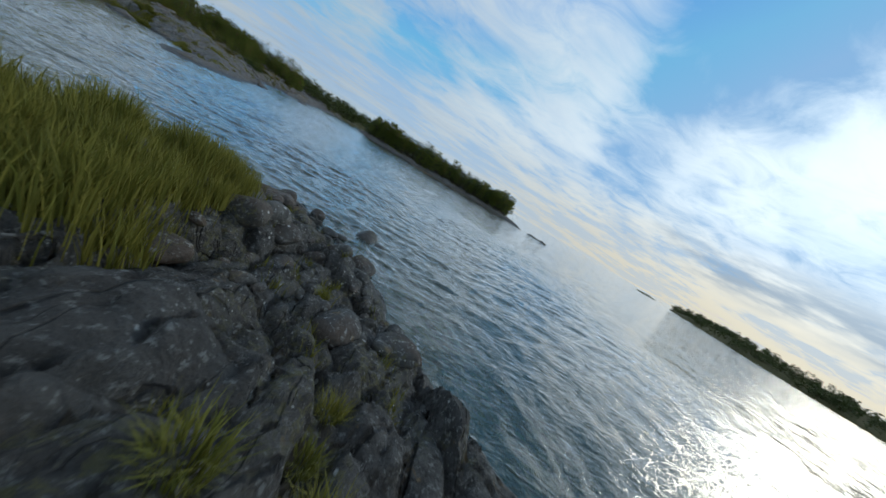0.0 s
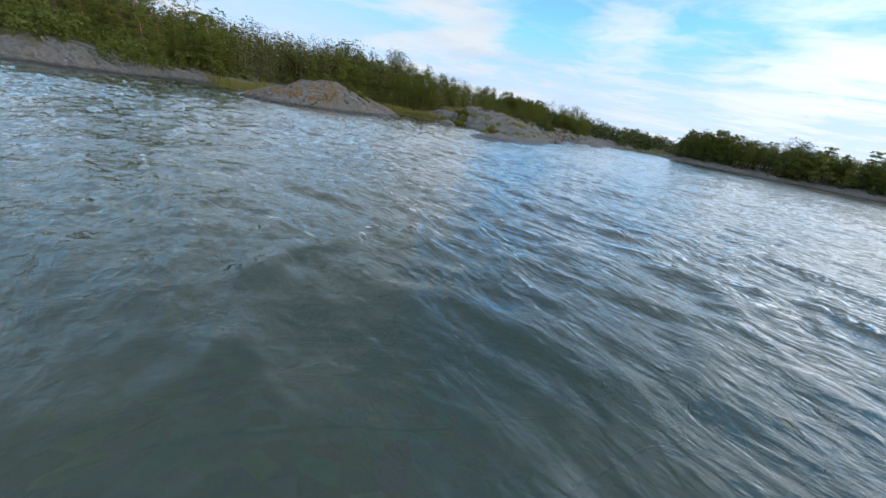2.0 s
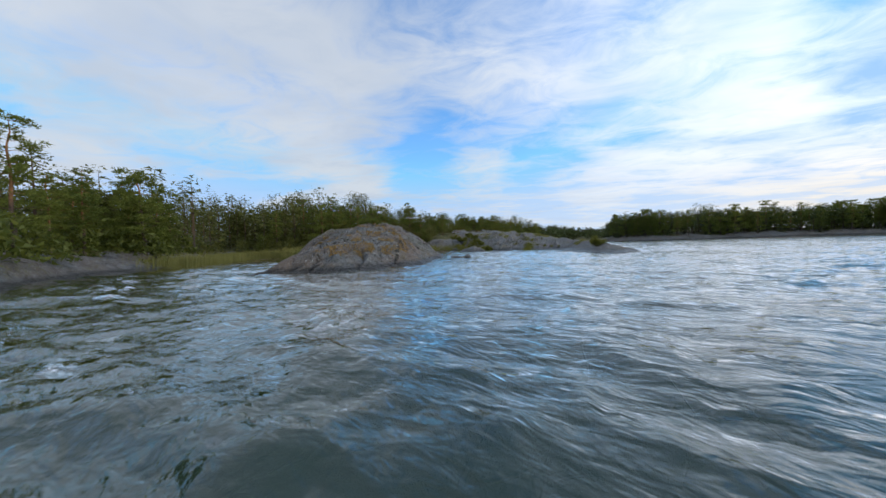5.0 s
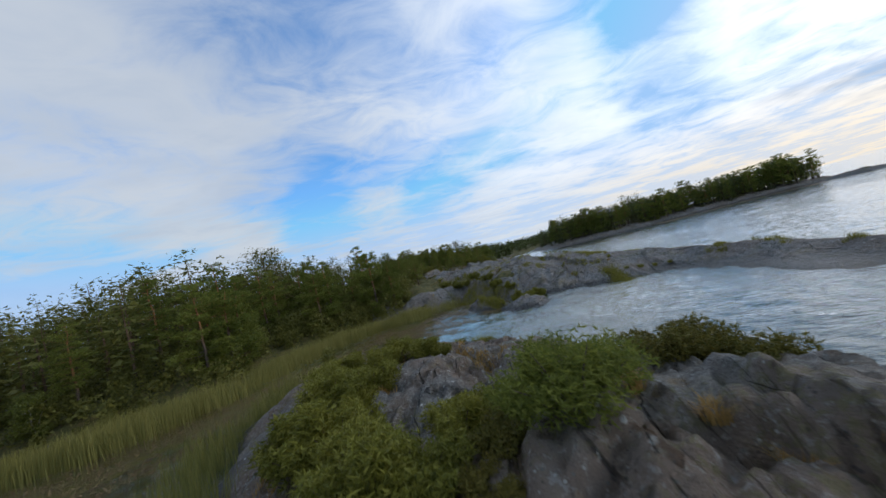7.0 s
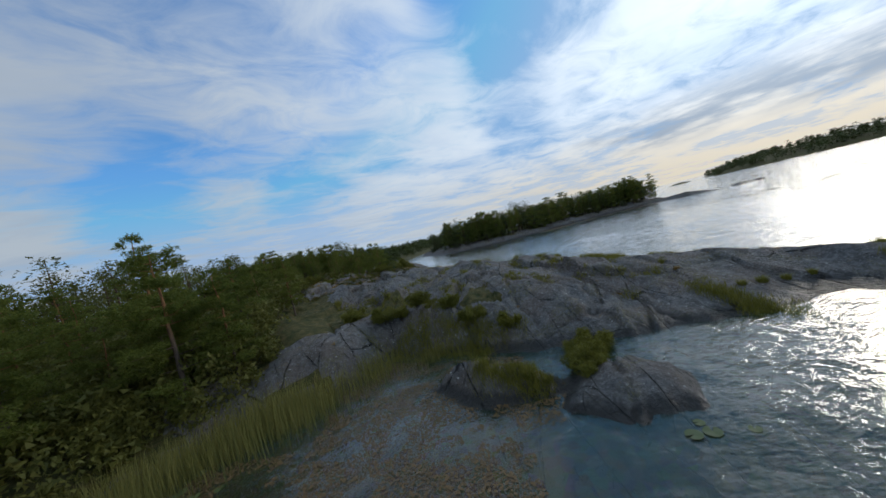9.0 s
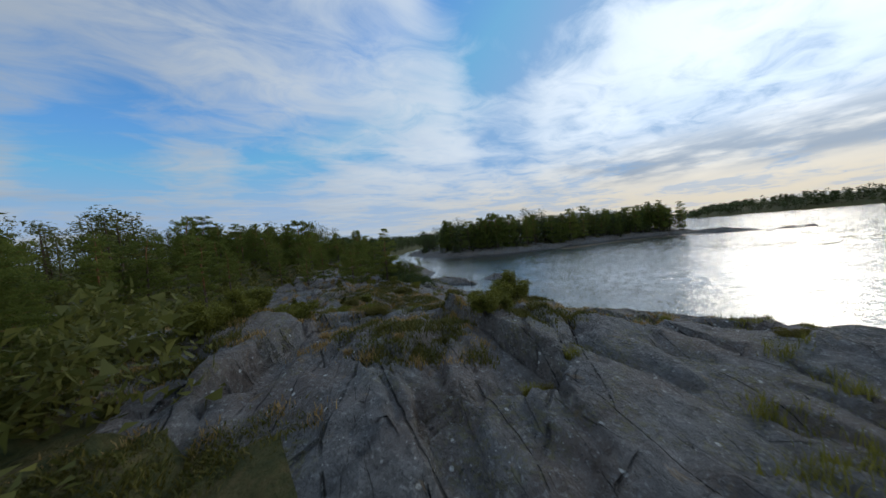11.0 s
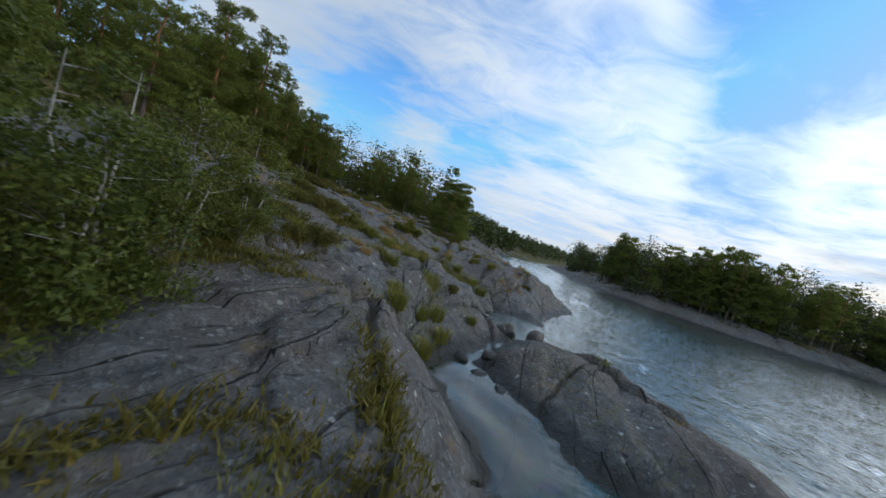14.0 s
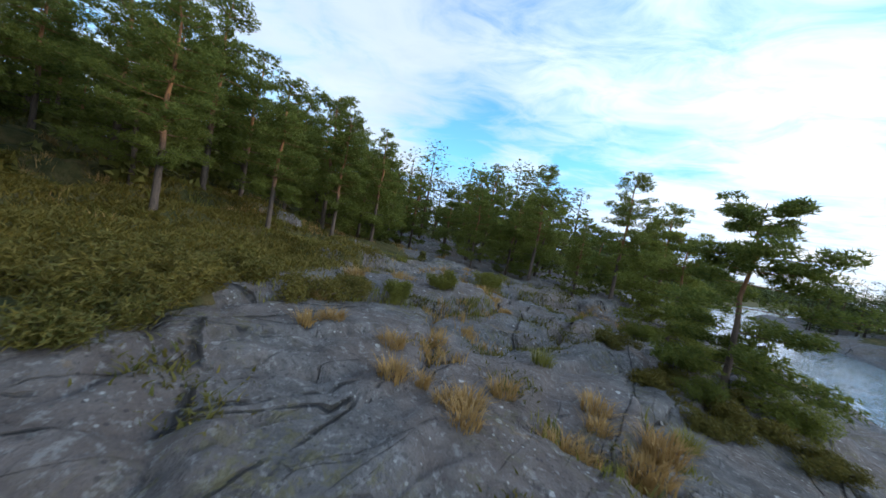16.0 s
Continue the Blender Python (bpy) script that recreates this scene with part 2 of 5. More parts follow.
NEEDLE = leaf_material("pine_needles", (0.085, 0.118, 0.024), (0.26, 0.275, 0.052), 0.6, 0.5)
BIRCH_LEAF = leaf_material("birch_leaves", (0.06, 0.086, 0.016), (0.19, 0.20, 0.036), 0.5, 0.35)
JUNIPER = leaf_material("juniper_needles", (0.10, 0.11, 0.018), (0.27, 0.25, 0.04))
HEATHER = leaf_material("heather_sprigs", (0.075, 0.085, 0.018), (0.21, 0.158, 0.03))
DRY = leaf_material("dry_grass_blades", (0.26, 0.155, 0.05), (0.48, 0.32, 0.12))
GREEN = leaf_material("green_grass_blades", (0.10, 0.115, 0.018), (0.30, 0.265, 0.055))
REED = leaf_material("reed_blades", (0.14, 0.15, 0.04), (0.32, 0.28, 0.08))
PAD = leaf_material("lily_pad_leaf", (0.06, 0.09, 0.03), (0.16, 0.17, 0.06), 0.35, 0.05)


def bark_material(name, low_col, high_col, split):
    m, t = material(name)
    p = t.node("ShaderNodeTexCoord").outputs["Object"]
    z = t.node("ShaderNodeSeparateXYZ", {0: p}).outputs[2]
    n = t.noise(t.node("ShaderNodeMapping", {"Vector": p, "Scale": (9, 9, 2.2)}).outputs[0], 1.6, 4, 0.65)
    col = t.mix(t.step(z, split - 1.2, split + 0.8), low_col, high_col)
    col = t.mix(t.math("MULTIPLY", t.step(n, 0.45, 0.62), 0.6), col, (0.05, 0.04, 0.032))
    finish(t, principled(t, col, 0.85, 0.2), n, 0.7, 0.03)
    return m


PINE_BARK = bark_material("pine_bark", (0.14, 0.105, 0.08), (0.36, 0.17, 0.07), 3.2)
BIRCH_BARK = bark_material("birch_bark", (0.20, 0.17, 0.14), (0.42, 0.39, 0.34), 0.9)


def soil_material():
    m, t = material("forest_floor")
    p = place(t)
    n = t.noise(p, 1.6, 5, 0.65)
    col = t.ramp(n, [(0.3, (0.035, 0.045, 0.015)), (0.5, (0.09, 0.085, 0.03)), (0.68, (0.16, 0.12, 0.05))])
    finish(t, principled(t, col, 0.9, 0.2), t.noise(p, 9.0, 5, 0.7), 1.0, 0.12)
    return m


def water_material():
    m, t = material("sea_water")
    p = place(t)
    attr = t.node("ShaderNodeAttribute")
    attr.attribute_name = "calm"
    calm = attr.outputs["Fac"]
    flat = t.vmath("MULTIPLY", p, (1, 1, 0))
    along = t.node("ShaderNodeCombineXYZ", {0: t.math("MULTIPLY", t.vmath("DOT_PRODUCT", flat, (0.42, 0.91, 0)), 1.6),
                                            1: t.math("MULTIPLY", t.vmath("DOT_PRODUCT", flat, (0.91, -0.42, 0)), 0.75), 2: 0.0}).outputs[0]

    far = t.node("ShaderNodeAttribute")
    far.attribute_name = "open_sea"

    def tilt(scale, detail, amount):
        """Slopes of ripples of one size, across and along the wind."""
        n = t.node("ShaderNodeTexNoise", {"Vector": along, "Scale": scale, "Detail": detail, "Roughness": 0.55, "Distortion": 0.4}).outputs["Color"]
        return t.vmath("MULTIPLY", t.vmath("SUBTRACT", n, (0.5, 0.5, 0.5)), (amount, amount * 0.6, 0))

    def crests(scale, detail, distort):
        """Ripples with narrow crests and broad troughs."""
        n = t.noise(along, scale, detail, 0.5, distort)
        return t.math("SUBTRACT", 1.0, t.math("MULTIPLY", t.math("ABSOLUTE", t.math("SUBTRACT", n, 0.5)), 2.4))

    loose = t.math("SUBTRACT", 1.0, t.math("MULTIPLY", calm, 0.92))
    wave = t.math("ADD", t.math("MULTIPLY", crests(0.9, 2, 0.4), 0.5), t.math("ADD", t.math("MULTIPLY", t.noise(along, 2.4, 3, 0.6, 0.5), 0.8), t.math("MULTIPLY", crests(4.6, 3, 0.3), 0.09)))
    ripples = t.node("ShaderNodeBump", {"Height": t.math("MULTIPLY", wave, loose), "Strength": 1.0, "Distance": 0.075}).outputs[0]
    slope = t.vmath("ADD", tilt(0.8, 2, 0.22), t.vmath("ADD", tilt(2.2, 2, 0.38), tilt(5.5, 2, 0.24)))
    wide_slope = t.vmath("SCALE", t.vmath("ADD", tilt(0.28, 2, 0.6), tilt(0.7, 2, 0.4)))
    t.t.links.new(far.outputs["Fac"], wide_slope.node.inputs["Scale"])
    still = t.vmath("SCALE", t.vmath("ADD", slope, wide_slope))
    t.t.links.new(loose, still.node.inputs["Scale"])
    sx, sy, _ = t.node("ShaderNodeSeparateXYZ", {0: still}).outputs
    world_tilt = t.node("ShaderNodeCombineXYZ", {0: t.math("ADD", t.math("MULTIPLY", sx, 0.42), t.math("MULTIPLY", sy, 0.91)),
                                                 1: t.math("SUBTRACT", t.math("MULTIPLY", sx, 0.91), t.math("MULTIPLY", sy, 0.42)), 2: 0.0}).outputs[0]
    bump = t.vmath("NORMALIZE", t.vmath("ADD", ripples, world_tilt)).node
    body = t.node("ShaderNodeBsdfDiffuse", {"Color": (0.034, 0.080, 0.058, 1), "Normal": bump.outputs[0]})
    clear = t.node("ShaderNodeBsdfTransparent", {"Color": (0.90, 0.92, 0.80, 1)})
    under = t.node("ShaderNodeMixShader", {0: t.math("MULTIPLY", t.math("ADD", 0.54, t.math("MULTIPLY", calm, 0.36)), t.math("SUBTRACT", 1.0, t.math("MULTIPLY", far.outputs["Fac"], 0.9))), 1: body.outputs[0], 2: clear.outputs[0]})
    gloss = t.node("ShaderNodeBsdfGlossy", {"Color": (1, 1, 1, 1), "Roughness": 0.08, "Normal": bump.outputs[0]})
    fres = t.math("MULTIPLY", t.node("ShaderNodeFresnel", {"IOR": 1.36, "Normal": bump.outputs[0]}).outputs[0], 1.75, True)
    mx = t.node("ShaderNodeMixShader", {0: fres, 1: under.outputs[0], 2: gloss.outputs[0]})
    t.node("ShaderNodeOutputMaterial", {"Surface": mx.outputs[0]})
    return m


SOIL = soil_material()
WATER = water_material()
FAR_WOOD = leaf_material("far_wood_leaves", (0.075, 0.088, 0.021), (0.22, 0.205, 0.046), 0.6, 0.35)

# Leaves with the shade of backlit island and far woods put into their colour
SHADED_WOOD = leaf_material("shaded_pine_needles", (0.04, 0.06, 0.018), (0.12, 0.14, 0.035), 0.6, 0.2)
# Pine bark again, the shade among far trees put into its colour
FAR_BARK = bark_material("shaded_pine_bark", (0.07, 0.055, 0.045), (0.12, 0.075, 0.045), 4.0)
# Alder leaves, with the shade of bushes seen against the light in their colour
BACKLIT_ALDER = leaf_material("backlit_alder_leaves", (0.028, 0.048, 0.012), (0.085, 0.11, 0.024), 0.5, 0.2)

# ---------------------------------------------------------------- the lie of the land
HEADLAND = [(-30, -90), (35, -90), (24, -45), (19, -28), (17.1, -20.5), (16.2, -18), (14.7, -15), (14.4, -11.5), (12.6, -7.5), (10.2, -3.4), (7.4, -3.2),
            (4.5, -4.4), (1.6, -5.2), (-2, -8), (-6, -15), (-10, -24), (-20, -40), (-45, -60)]
COAST_SOUTH = [(-300, -80), (-85, -60), (-70, -30), (-58, -5), (-51, 10), (-50, 18), (-52, 26), (-58, 34), (-60, 44), (-63, 52), (-72, 58), (-77, 63), (-66, 64),
               (-57, 68), (-54, 75), (-49, 80), (-44, 82.5), (-37, 82), (-34.5, 84), (-31, 79), (-28.5, 75), (-27, 73),
               (-22, 69.5), (-17, 66), (-16, 60), (-17, 54), (-16, 49), (-13.5, 45), (-11, 48), (-9, 55), (-7, 62), (-8, 67), (-7.5, 76)]
COAST_NORTH = [(-6, 90), (-9, 96), (-11, 102), (-13, 106), (-14, 109), (-12.5, 112), (-11, 115), (-8, 117), (-7.5, 121), (-8.5, 125),
               (-9.8, 130), (-10.8, 135), (-9, 137), (-7, 139), (-7, 143), (-3, 143.5), (-1, 146), (3, 151), (5, 157), (6, 168),
               (9, 185), (20, 222), (38, 245), (80, 300), (160, 380), (240, 440), (330, 460), (330, 900), (-300, 900)]
DOME = [(-43.4, 34), (-40.5, 29.5), (-36, 30), (-32.5, 35), (-31.5, 41), (-32, 46), (-33, 52), (-35, 58.5), (-42, 61.5), (-48, 64), (-51, 58), (-49.3, 51), (-46.8, 44)]
ISLET = [(-34.7, 76.6), (-34.2, 74), (-33.3, 72.6), (-31.8, 71.6), (-30.9, 72.9), (-31.6, 75.5), (-33, 77.3)]
ISLET_OUTER = [(-32.5, 70.5), (-31.2, 68.7), (-29.4, 67.3), (-27.9, 68.6), (-27.6, 70.5), (-29.2, 72.2), (-31.0, 71.6)]
SLAB = [(-8.6, 136), (-7.4, 132.4), (-6.1, 130.6), (-5.4, 128.8), (-4.2, 128.4), (-2.6, 131.3), (-1.4, 135), (-3, 138.5), (-6, 139.5)]
SKERRY = [(2.2, 132.3), (3.7, 131.5), (4.2, 129.2), (1.6, 126.2), (0, 126.4), (0, 128.1), (-0.2, 129.7)]
ISLAND = [(34, 205), (31, 190), (34, 177), (41, 167), (55, 161.5), (68, 159), (95, 153), (110, 146), (117, 134), (118, 124), (120.5, 117), (123.5, 121), (125, 134),
          (136, 147), (139, 155), (130, 172), (108, 205), (82, 238), (60, 246), (44, 236), (37, 220)]
OUTER = [(122, 110), (131, 104), (133, 107), (125, 113)]
FAR_LAND = [(900, 400), (800, 345), (640, 292), (560, 160), (520, -60), (560, -400), (1200, -400), (1200, 400)]
FAR_SKERRY = [(600, 345), (660, 330), (760, 380), (740, 392)]


def fade(t):
    return t * t * t * (t * (t * 6 - 15) + 10)


def lattice(ix, iy, seed):
    h = (ix.astype(np.int64) * 374761393 + iy.astype(np.int64) * 668265263 + seed * 974634541) & 0x7FFFFFFF
    h = ((h ^ (h >> 13)) * 1274126177) & 0x7FFFFFFF
    return ((h ^ (h >> 16)) & 0xFFFFFF) / float(0xFFFFFF)


def vnoise(x, y, seed=0):
    ix, iy = np.floor(x), np.floor(y)
    fx, fy = fade(x - ix), fade(y - iy)
    a, b = lattice(ix, iy, seed), lattice(ix + 1, iy, seed)
    c, d = lattice(ix, iy + 1, seed), lattice(ix + 1, iy + 1, seed)
    return (a + (b - a) * fx) * (1 - fy) + (c + (d - c) * fx) * fy - 0.5


def fbm(x, y, octaves=4, seed=0, gain=0.5):
    s, amp = 0.0, 1.0
    for k in range(octaves):
        s = s + amp * vnoise(x * 2 ** k + 17.3 * k, y * 2 ** k - 9.1 * k, seed + k)
        amp *= gain
    return s


def cells(x, y, seed=0):
    """Voronoi: nearest and second distance, and the nearest cell's two random numbers."""
    ix, iy = np.floor(x), np.floor(y)
    f1 = np.full(x.shape, 9.0)
    f2 = np.full(x.shape, 9.0)
    r1 = np.zeros(x.shape)
    r2 = np.zeros(x.shape)
    dx1 = np.zeros(x.shape)
    for ox in (-1, 0, 1):
        for oy in (-1, 0, 1):
            cx, cy = ix + ox, iy + oy
            px = cx + lattice(cx, cy, seed)
            py = cy + lattice(cx, cy, seed + 7)
            d = np.hypot(px - x, py - y)
            near = d < f1
            f2 = np.where(near, f1, np.minimum(f2, d))
            r1 = np.where(near, lattice(cx, cy, seed + 11), r1)
            r2 = np.where(near, lattice(cx, cy, seed + 13), r2)
            dx1 = np.where(near, x - px, dx1)
            f1 = np.minimum(f1, d)
    return f1, f2, r1, r2, dx1


def shore_distance(x, y, poly):
    """Signed distance to a closed line, positive on land."""
    best = np.full(x.shape, 1e9)
    inside = np.zeros(x.shape, bool)
    for (ax, ay), (bx, by) in zip(poly, poly[1:] + poly[:1]):
        ex, ey = bx - ax, by - ay
        u = np.clip(((x - ax) * ex + (y - ay) * ey) / (ex * ex + ey * ey), 0, 1)
        best = np.minimum(best, np.hypot(x - ax - u * ex, y - ay - u * ey))
        if ay != by:
            inside ^= ((ay > y) != (by > y)) & (x < ex * (y - ay) / ey + ax)
    return np.where(inside, best, -best)


# heights that the ground reaches at places along the flight: x, y, z, reach
KNOTS = [(9, -20, 3.4, 8), (8, -7, 0.45, 4.5), (5, -8, 0.7, 3), (11, -13, 1.7, 3), (-20.4, 120.0, 4.3, 2.2), (-18.4, 108.4, 0.9, 1.8), (-17.0, 107.0, 0.5, 2.2), (-55, 24, 2.6, 6), (-38.2, 42.5, 4.2, 4.5), (-40.5, 49, 3.0, 4), (-42, 54, 2.4, 6), (-13, 58, 0.5, 7), (-13, 50, 0.35, 5), (-11, 66, 0.6, 5), (-10, 76, 0.9, 5), (-20, 73, 1.5, 4), (-13.9, 52.8, 1.0, 2), (-25.6, 71.8, 2.0, 2.2), (-29, 84, 3.7, 7), (-22, 80, 2.3, 8),
         (-40, 92, 4.6, 7), (-31, 100, 5.2, 8), (-27, 114, 3.4, 5), (-21, 110, 2.3, 4), (-21, 119, 3.2, 5), (-13.5, 120, 1.0, 3.5),
         (-28, 132, 3.4, 6), (-13.3, 133.6, 2.2, 3.5), (-11, 138, 1.7, 3), (-20, 148, 3.7, 6), (-16.4, 153, 3.9, 5), (-12.2, 151, 3.2, 4),
         (-4, 157, 2.3, 5), (-12, 160, 3.6, 6), (-32, 150, 7.0, 10), (-13.3, 127.4, 2.0, 2.2), (0, 152, 1.9, 3), (-2.5, 148.5, 2.0, 3), (2, 158, 1.6, 3)]


def base_height(x, y):
    wx = x + 0.8 * fbm(x * 0.22, y * 0.22, 4, 3)
    wy = y + 0.8 * fbm(x * 0.22, y * 0.22, 4, 23)
    d = np.full(x.shape, -1e9)
    h = np.full(x.shape, -6.0)
    for poly, top, run, slope in ((HEADLAND, 2.4, 5.0, 0.02), (COAST_SOUTH + COAST_NORTH, 3.0, 9.0, 0.045), (DOME, 2.9, 5.5, 0.0),
                                  (ISLET, 0.75, 0.8, 0.0), (ISLET_OUTER, 0.6, 0.8, 0.0), (SLAB, 1.15, 2.2, 0.0), (SKERRY, 0.42, 1.2, 0.0), (ISLAND, 3.6, 10.0, 0.03), (OUTER, 0.6, 2.0, 0.0), (FAR_SKERRY, 2.5, 6.0, 0.0), (FAR_LAND, 9.0, 45.0, 0.06)):
        e = shore_distance(wx, wy, poly)
        e_in = np.maximum(e, 0)
        land = top * (1 - np.exp(-e_in / run)) + slope * np.minimum(e_in, 130)
        sea = np.maximum(-0.22 * -np.minimum(e, 0), -5)
        h = np.maximum(h, np.where(e > 0, land, sea))
        d = np.maximum(d, e)
    add = np.zeros(x.shape)
    tot = np.full(x.shape, 0.25)
    for kx, ky, kz, reach in KNOTS:
        k = np.array([float(kx)]), np.array([float(ky)])
        g = np.exp(-((x - kx) ** 2 + (y - ky) ** 2) / (reach * reach))
        add += g * (kz - KNOT_BASE[(kx, ky)])
        tot += g
    on = np.clip(d / 2.0, 0, 1)
    h = h + on * add / tot
    # the lagoon and the gap behind the dome are shallow
    shoal = np.exp(-(((x + 46) / 14.0) ** 2 + ((y - 70) / 10.0) ** 2) ** 2) + np.exp(-(((x + 62) / 12.0) ** 2 + ((y - 55) / 12.0) ** 2) ** 2)
    shoal += np.exp(-(((x - 5) / 14.0) ** 2 + ((y + 1) / 8.0) ** 2) ** 2)
    bed = -0.30 + 0.55 * fbm(x * 0.25, y * 0.25, 3, 77) - 0.5 * (1 - np.clip(shoal, 0, 1)) * 8
    return np.where((d < 0) & (shoal > 0.05), np.maximum(h, np.minimum(bed, -0.06)), h), d


KNOT_BASE = {(k[0], k[1]): 0.0 for k in KNOTS}
_kx, _ky = np.array([k[0] for k in KNOTS], float), np.array([k[1] for k in KNOTS], float)
_saved, KNOTS_ALL = KNOTS, KNOTS
KNOTS = []
_h, _d = base_height(_kx, _ky)
KNOTS = KNOTS_ALL
KNOT_BASE = {(k[0], k[1]): float(v) for k, v in zip(KNOTS, _h)}


def rock_relief(x, y, d):
    """Ice-worn slabs parted by joints, with fallen steps and fine wear."""
    u = x * 0.88 - y * 0.47
    v = x * 0.47 + y * 0.88
    wu = u + 0.9 * fbm(x * 0.3, y * 0.3, 3, 40)
    wv = v + 0.9 * fbm(x * 0.3, y * 0.3, 3, 50)
    f1, f2, r1, r2, dx = cells(wu / 3.4, wv / 6.5, 5)
    joint = np.clip((f2 - f1) / 0.07, 0, 1)
    g1, g2, s1, s2, sx = cells(wu / 1.1 + 4, wv / 2.3, 9)
    fine_joint = np.clip((g2 - g1) / 0.10, 0, 1)
    broken = np.clip(fbm(x * 0.16, y * 0.16, 3, 60) * 3.2 + 0.25, 0, 1)
    r = (r1 - 0.5) * 0.55 + dx * (r2 - 0.5) * 1.0 - 0.34 * (1 - joint) ** 1.5
    r += broken * ((s1 - 0.5) * 0.30 + sx * (s2 - 0.5) * 0.5 - 0.16 * (1 - fine_joint) ** 2)
    # ledges along the grain of the rock: long gentle backs and short drops
    for run, tall, seed, bend in ((2.6, 0.30, 64, 1.5), (0.85, 0.11, 66, 0.7)):
        q = wu / run + bend * fbm(x * 0.12, y * 0.12, 3, seed) + 0.25 * fbm(x * 0.7, y * 0.7, 2, seed + 3)
        q = q - np.floor(q)
        gate = np.clip(0.45 + 2.2 * fbm(x * 0.2, y * 0.2, 2, seed + 5), 0, 1)
        r += gate * tall * (np.where(q < 0.88, q / 0.88, (1 - q) / 0.12) - 0.5)
    # lumpy, split rock on the dome and the headland
    rough = np.exp(-(((x + 40) / 11.0) ** 2 + ((y - 46) / 19.0) ** 2) ** 2) + np.exp(-(((x - 8) / 12.0) ** 2 + ((y + 12) / 16.0) ** 2) ** 2)
    l1, l2, q1, q2, qx = cells(wu / 0.42 + 3, wv / 1.0, 15)
    r += rough * ((q1 - 0.5) * 0.15 + qx * (q2 - 0.5) * 0.30 - 0.18 * (1 - np.clip((l2 - l1) / 0.16, 0, 1)) ** 2)
    # broken blocks with deep gaps on the headland, weaker on the dome
    block = np.exp(-(((x - 9) / 7.0) ** 2 + ((y + 12) / 10.0) ** 2) ** 2) + 0.55 * np.exp(-(((x + 40) / 9.0) ** 2 + ((y - 44) / 17.0) ** 2) ** 2)
    b1, b2, p1, p2, px = cells(wu / 1.7 + 8, wv / 2.7, 19)
    r += block * ((p1 - 0.55) * 0.6 + px * (p2 - 0.5) * 0.7 - 0.42 * (1 - np.clip((b2 - b1) / 0.16, 0, 1)) ** 2)
    r += 0.9 * fbm(x * 0.11, y * 0.11, 3, 70) + 0.13 * fbm(x * 0.9, y * 0.9, 4, 80) + 0.05 * fbm(x * 2.6, y * 2.6, 3, 90)
    flat = 1 - 0.6 * np.exp(-(((x + 13) / 8.0) ** 2 + ((y - 62) / 18.0) ** 2) ** 2)
    # smooth worn backs under the last stretch of the flight
    flat = flat * (1 - 0.55 * np.exp(-(((x + 17) / 6.5) ** 2 + ((y - 147) / 10.0) ** 2) ** 2)) * (1 - 0.5 * np.exp(-(((x + 20) / 4.5) ** 2 + ((y - 115) / 5.0) ** 2) ** 2))
    return r * np.clip((d + 1.2) / 3.0, 0.0, 1) * flat


def ground_height(x, y):
    x, y = np.asarray(x, float), np.asarray(y, float)
    h, d = base_height(x, y)
    return h + rock_relief(x, y, d), d


SHEETS = []   # the laid ground: steps in x and y, and heights


def height_at(x, y):
    """The ground under a place, from the finest sheet that covers it."""
    over = [q for q in SHEETS if q[0][0] <= x < q[0][-1] and q[1][0] <= y < q[1][-1]]
    if not over:
        return float(ground_height(np.array([float(x)]), np.array([float(y)]))[0][0])
    xs, ys, zs = min(over, key=lambda q: q[0][1] - q[0][0])
    i, j = int(np.searchsorted(xs, x, "right")) - 1, int(np.searchsorted(ys, y, "right")) - 1
    u, v = (x - xs[i]) / (xs[i + 1] - xs[i]), (y - ys[j]) / (ys[j + 1] - ys[j])
    return float((zs[j, i] * (1 - u) + zs[j, i + 1] * u) * (1 - v) + (zs[j + 1, i] * (1 - u) + zs[j + 1, i + 1] * u) * v)


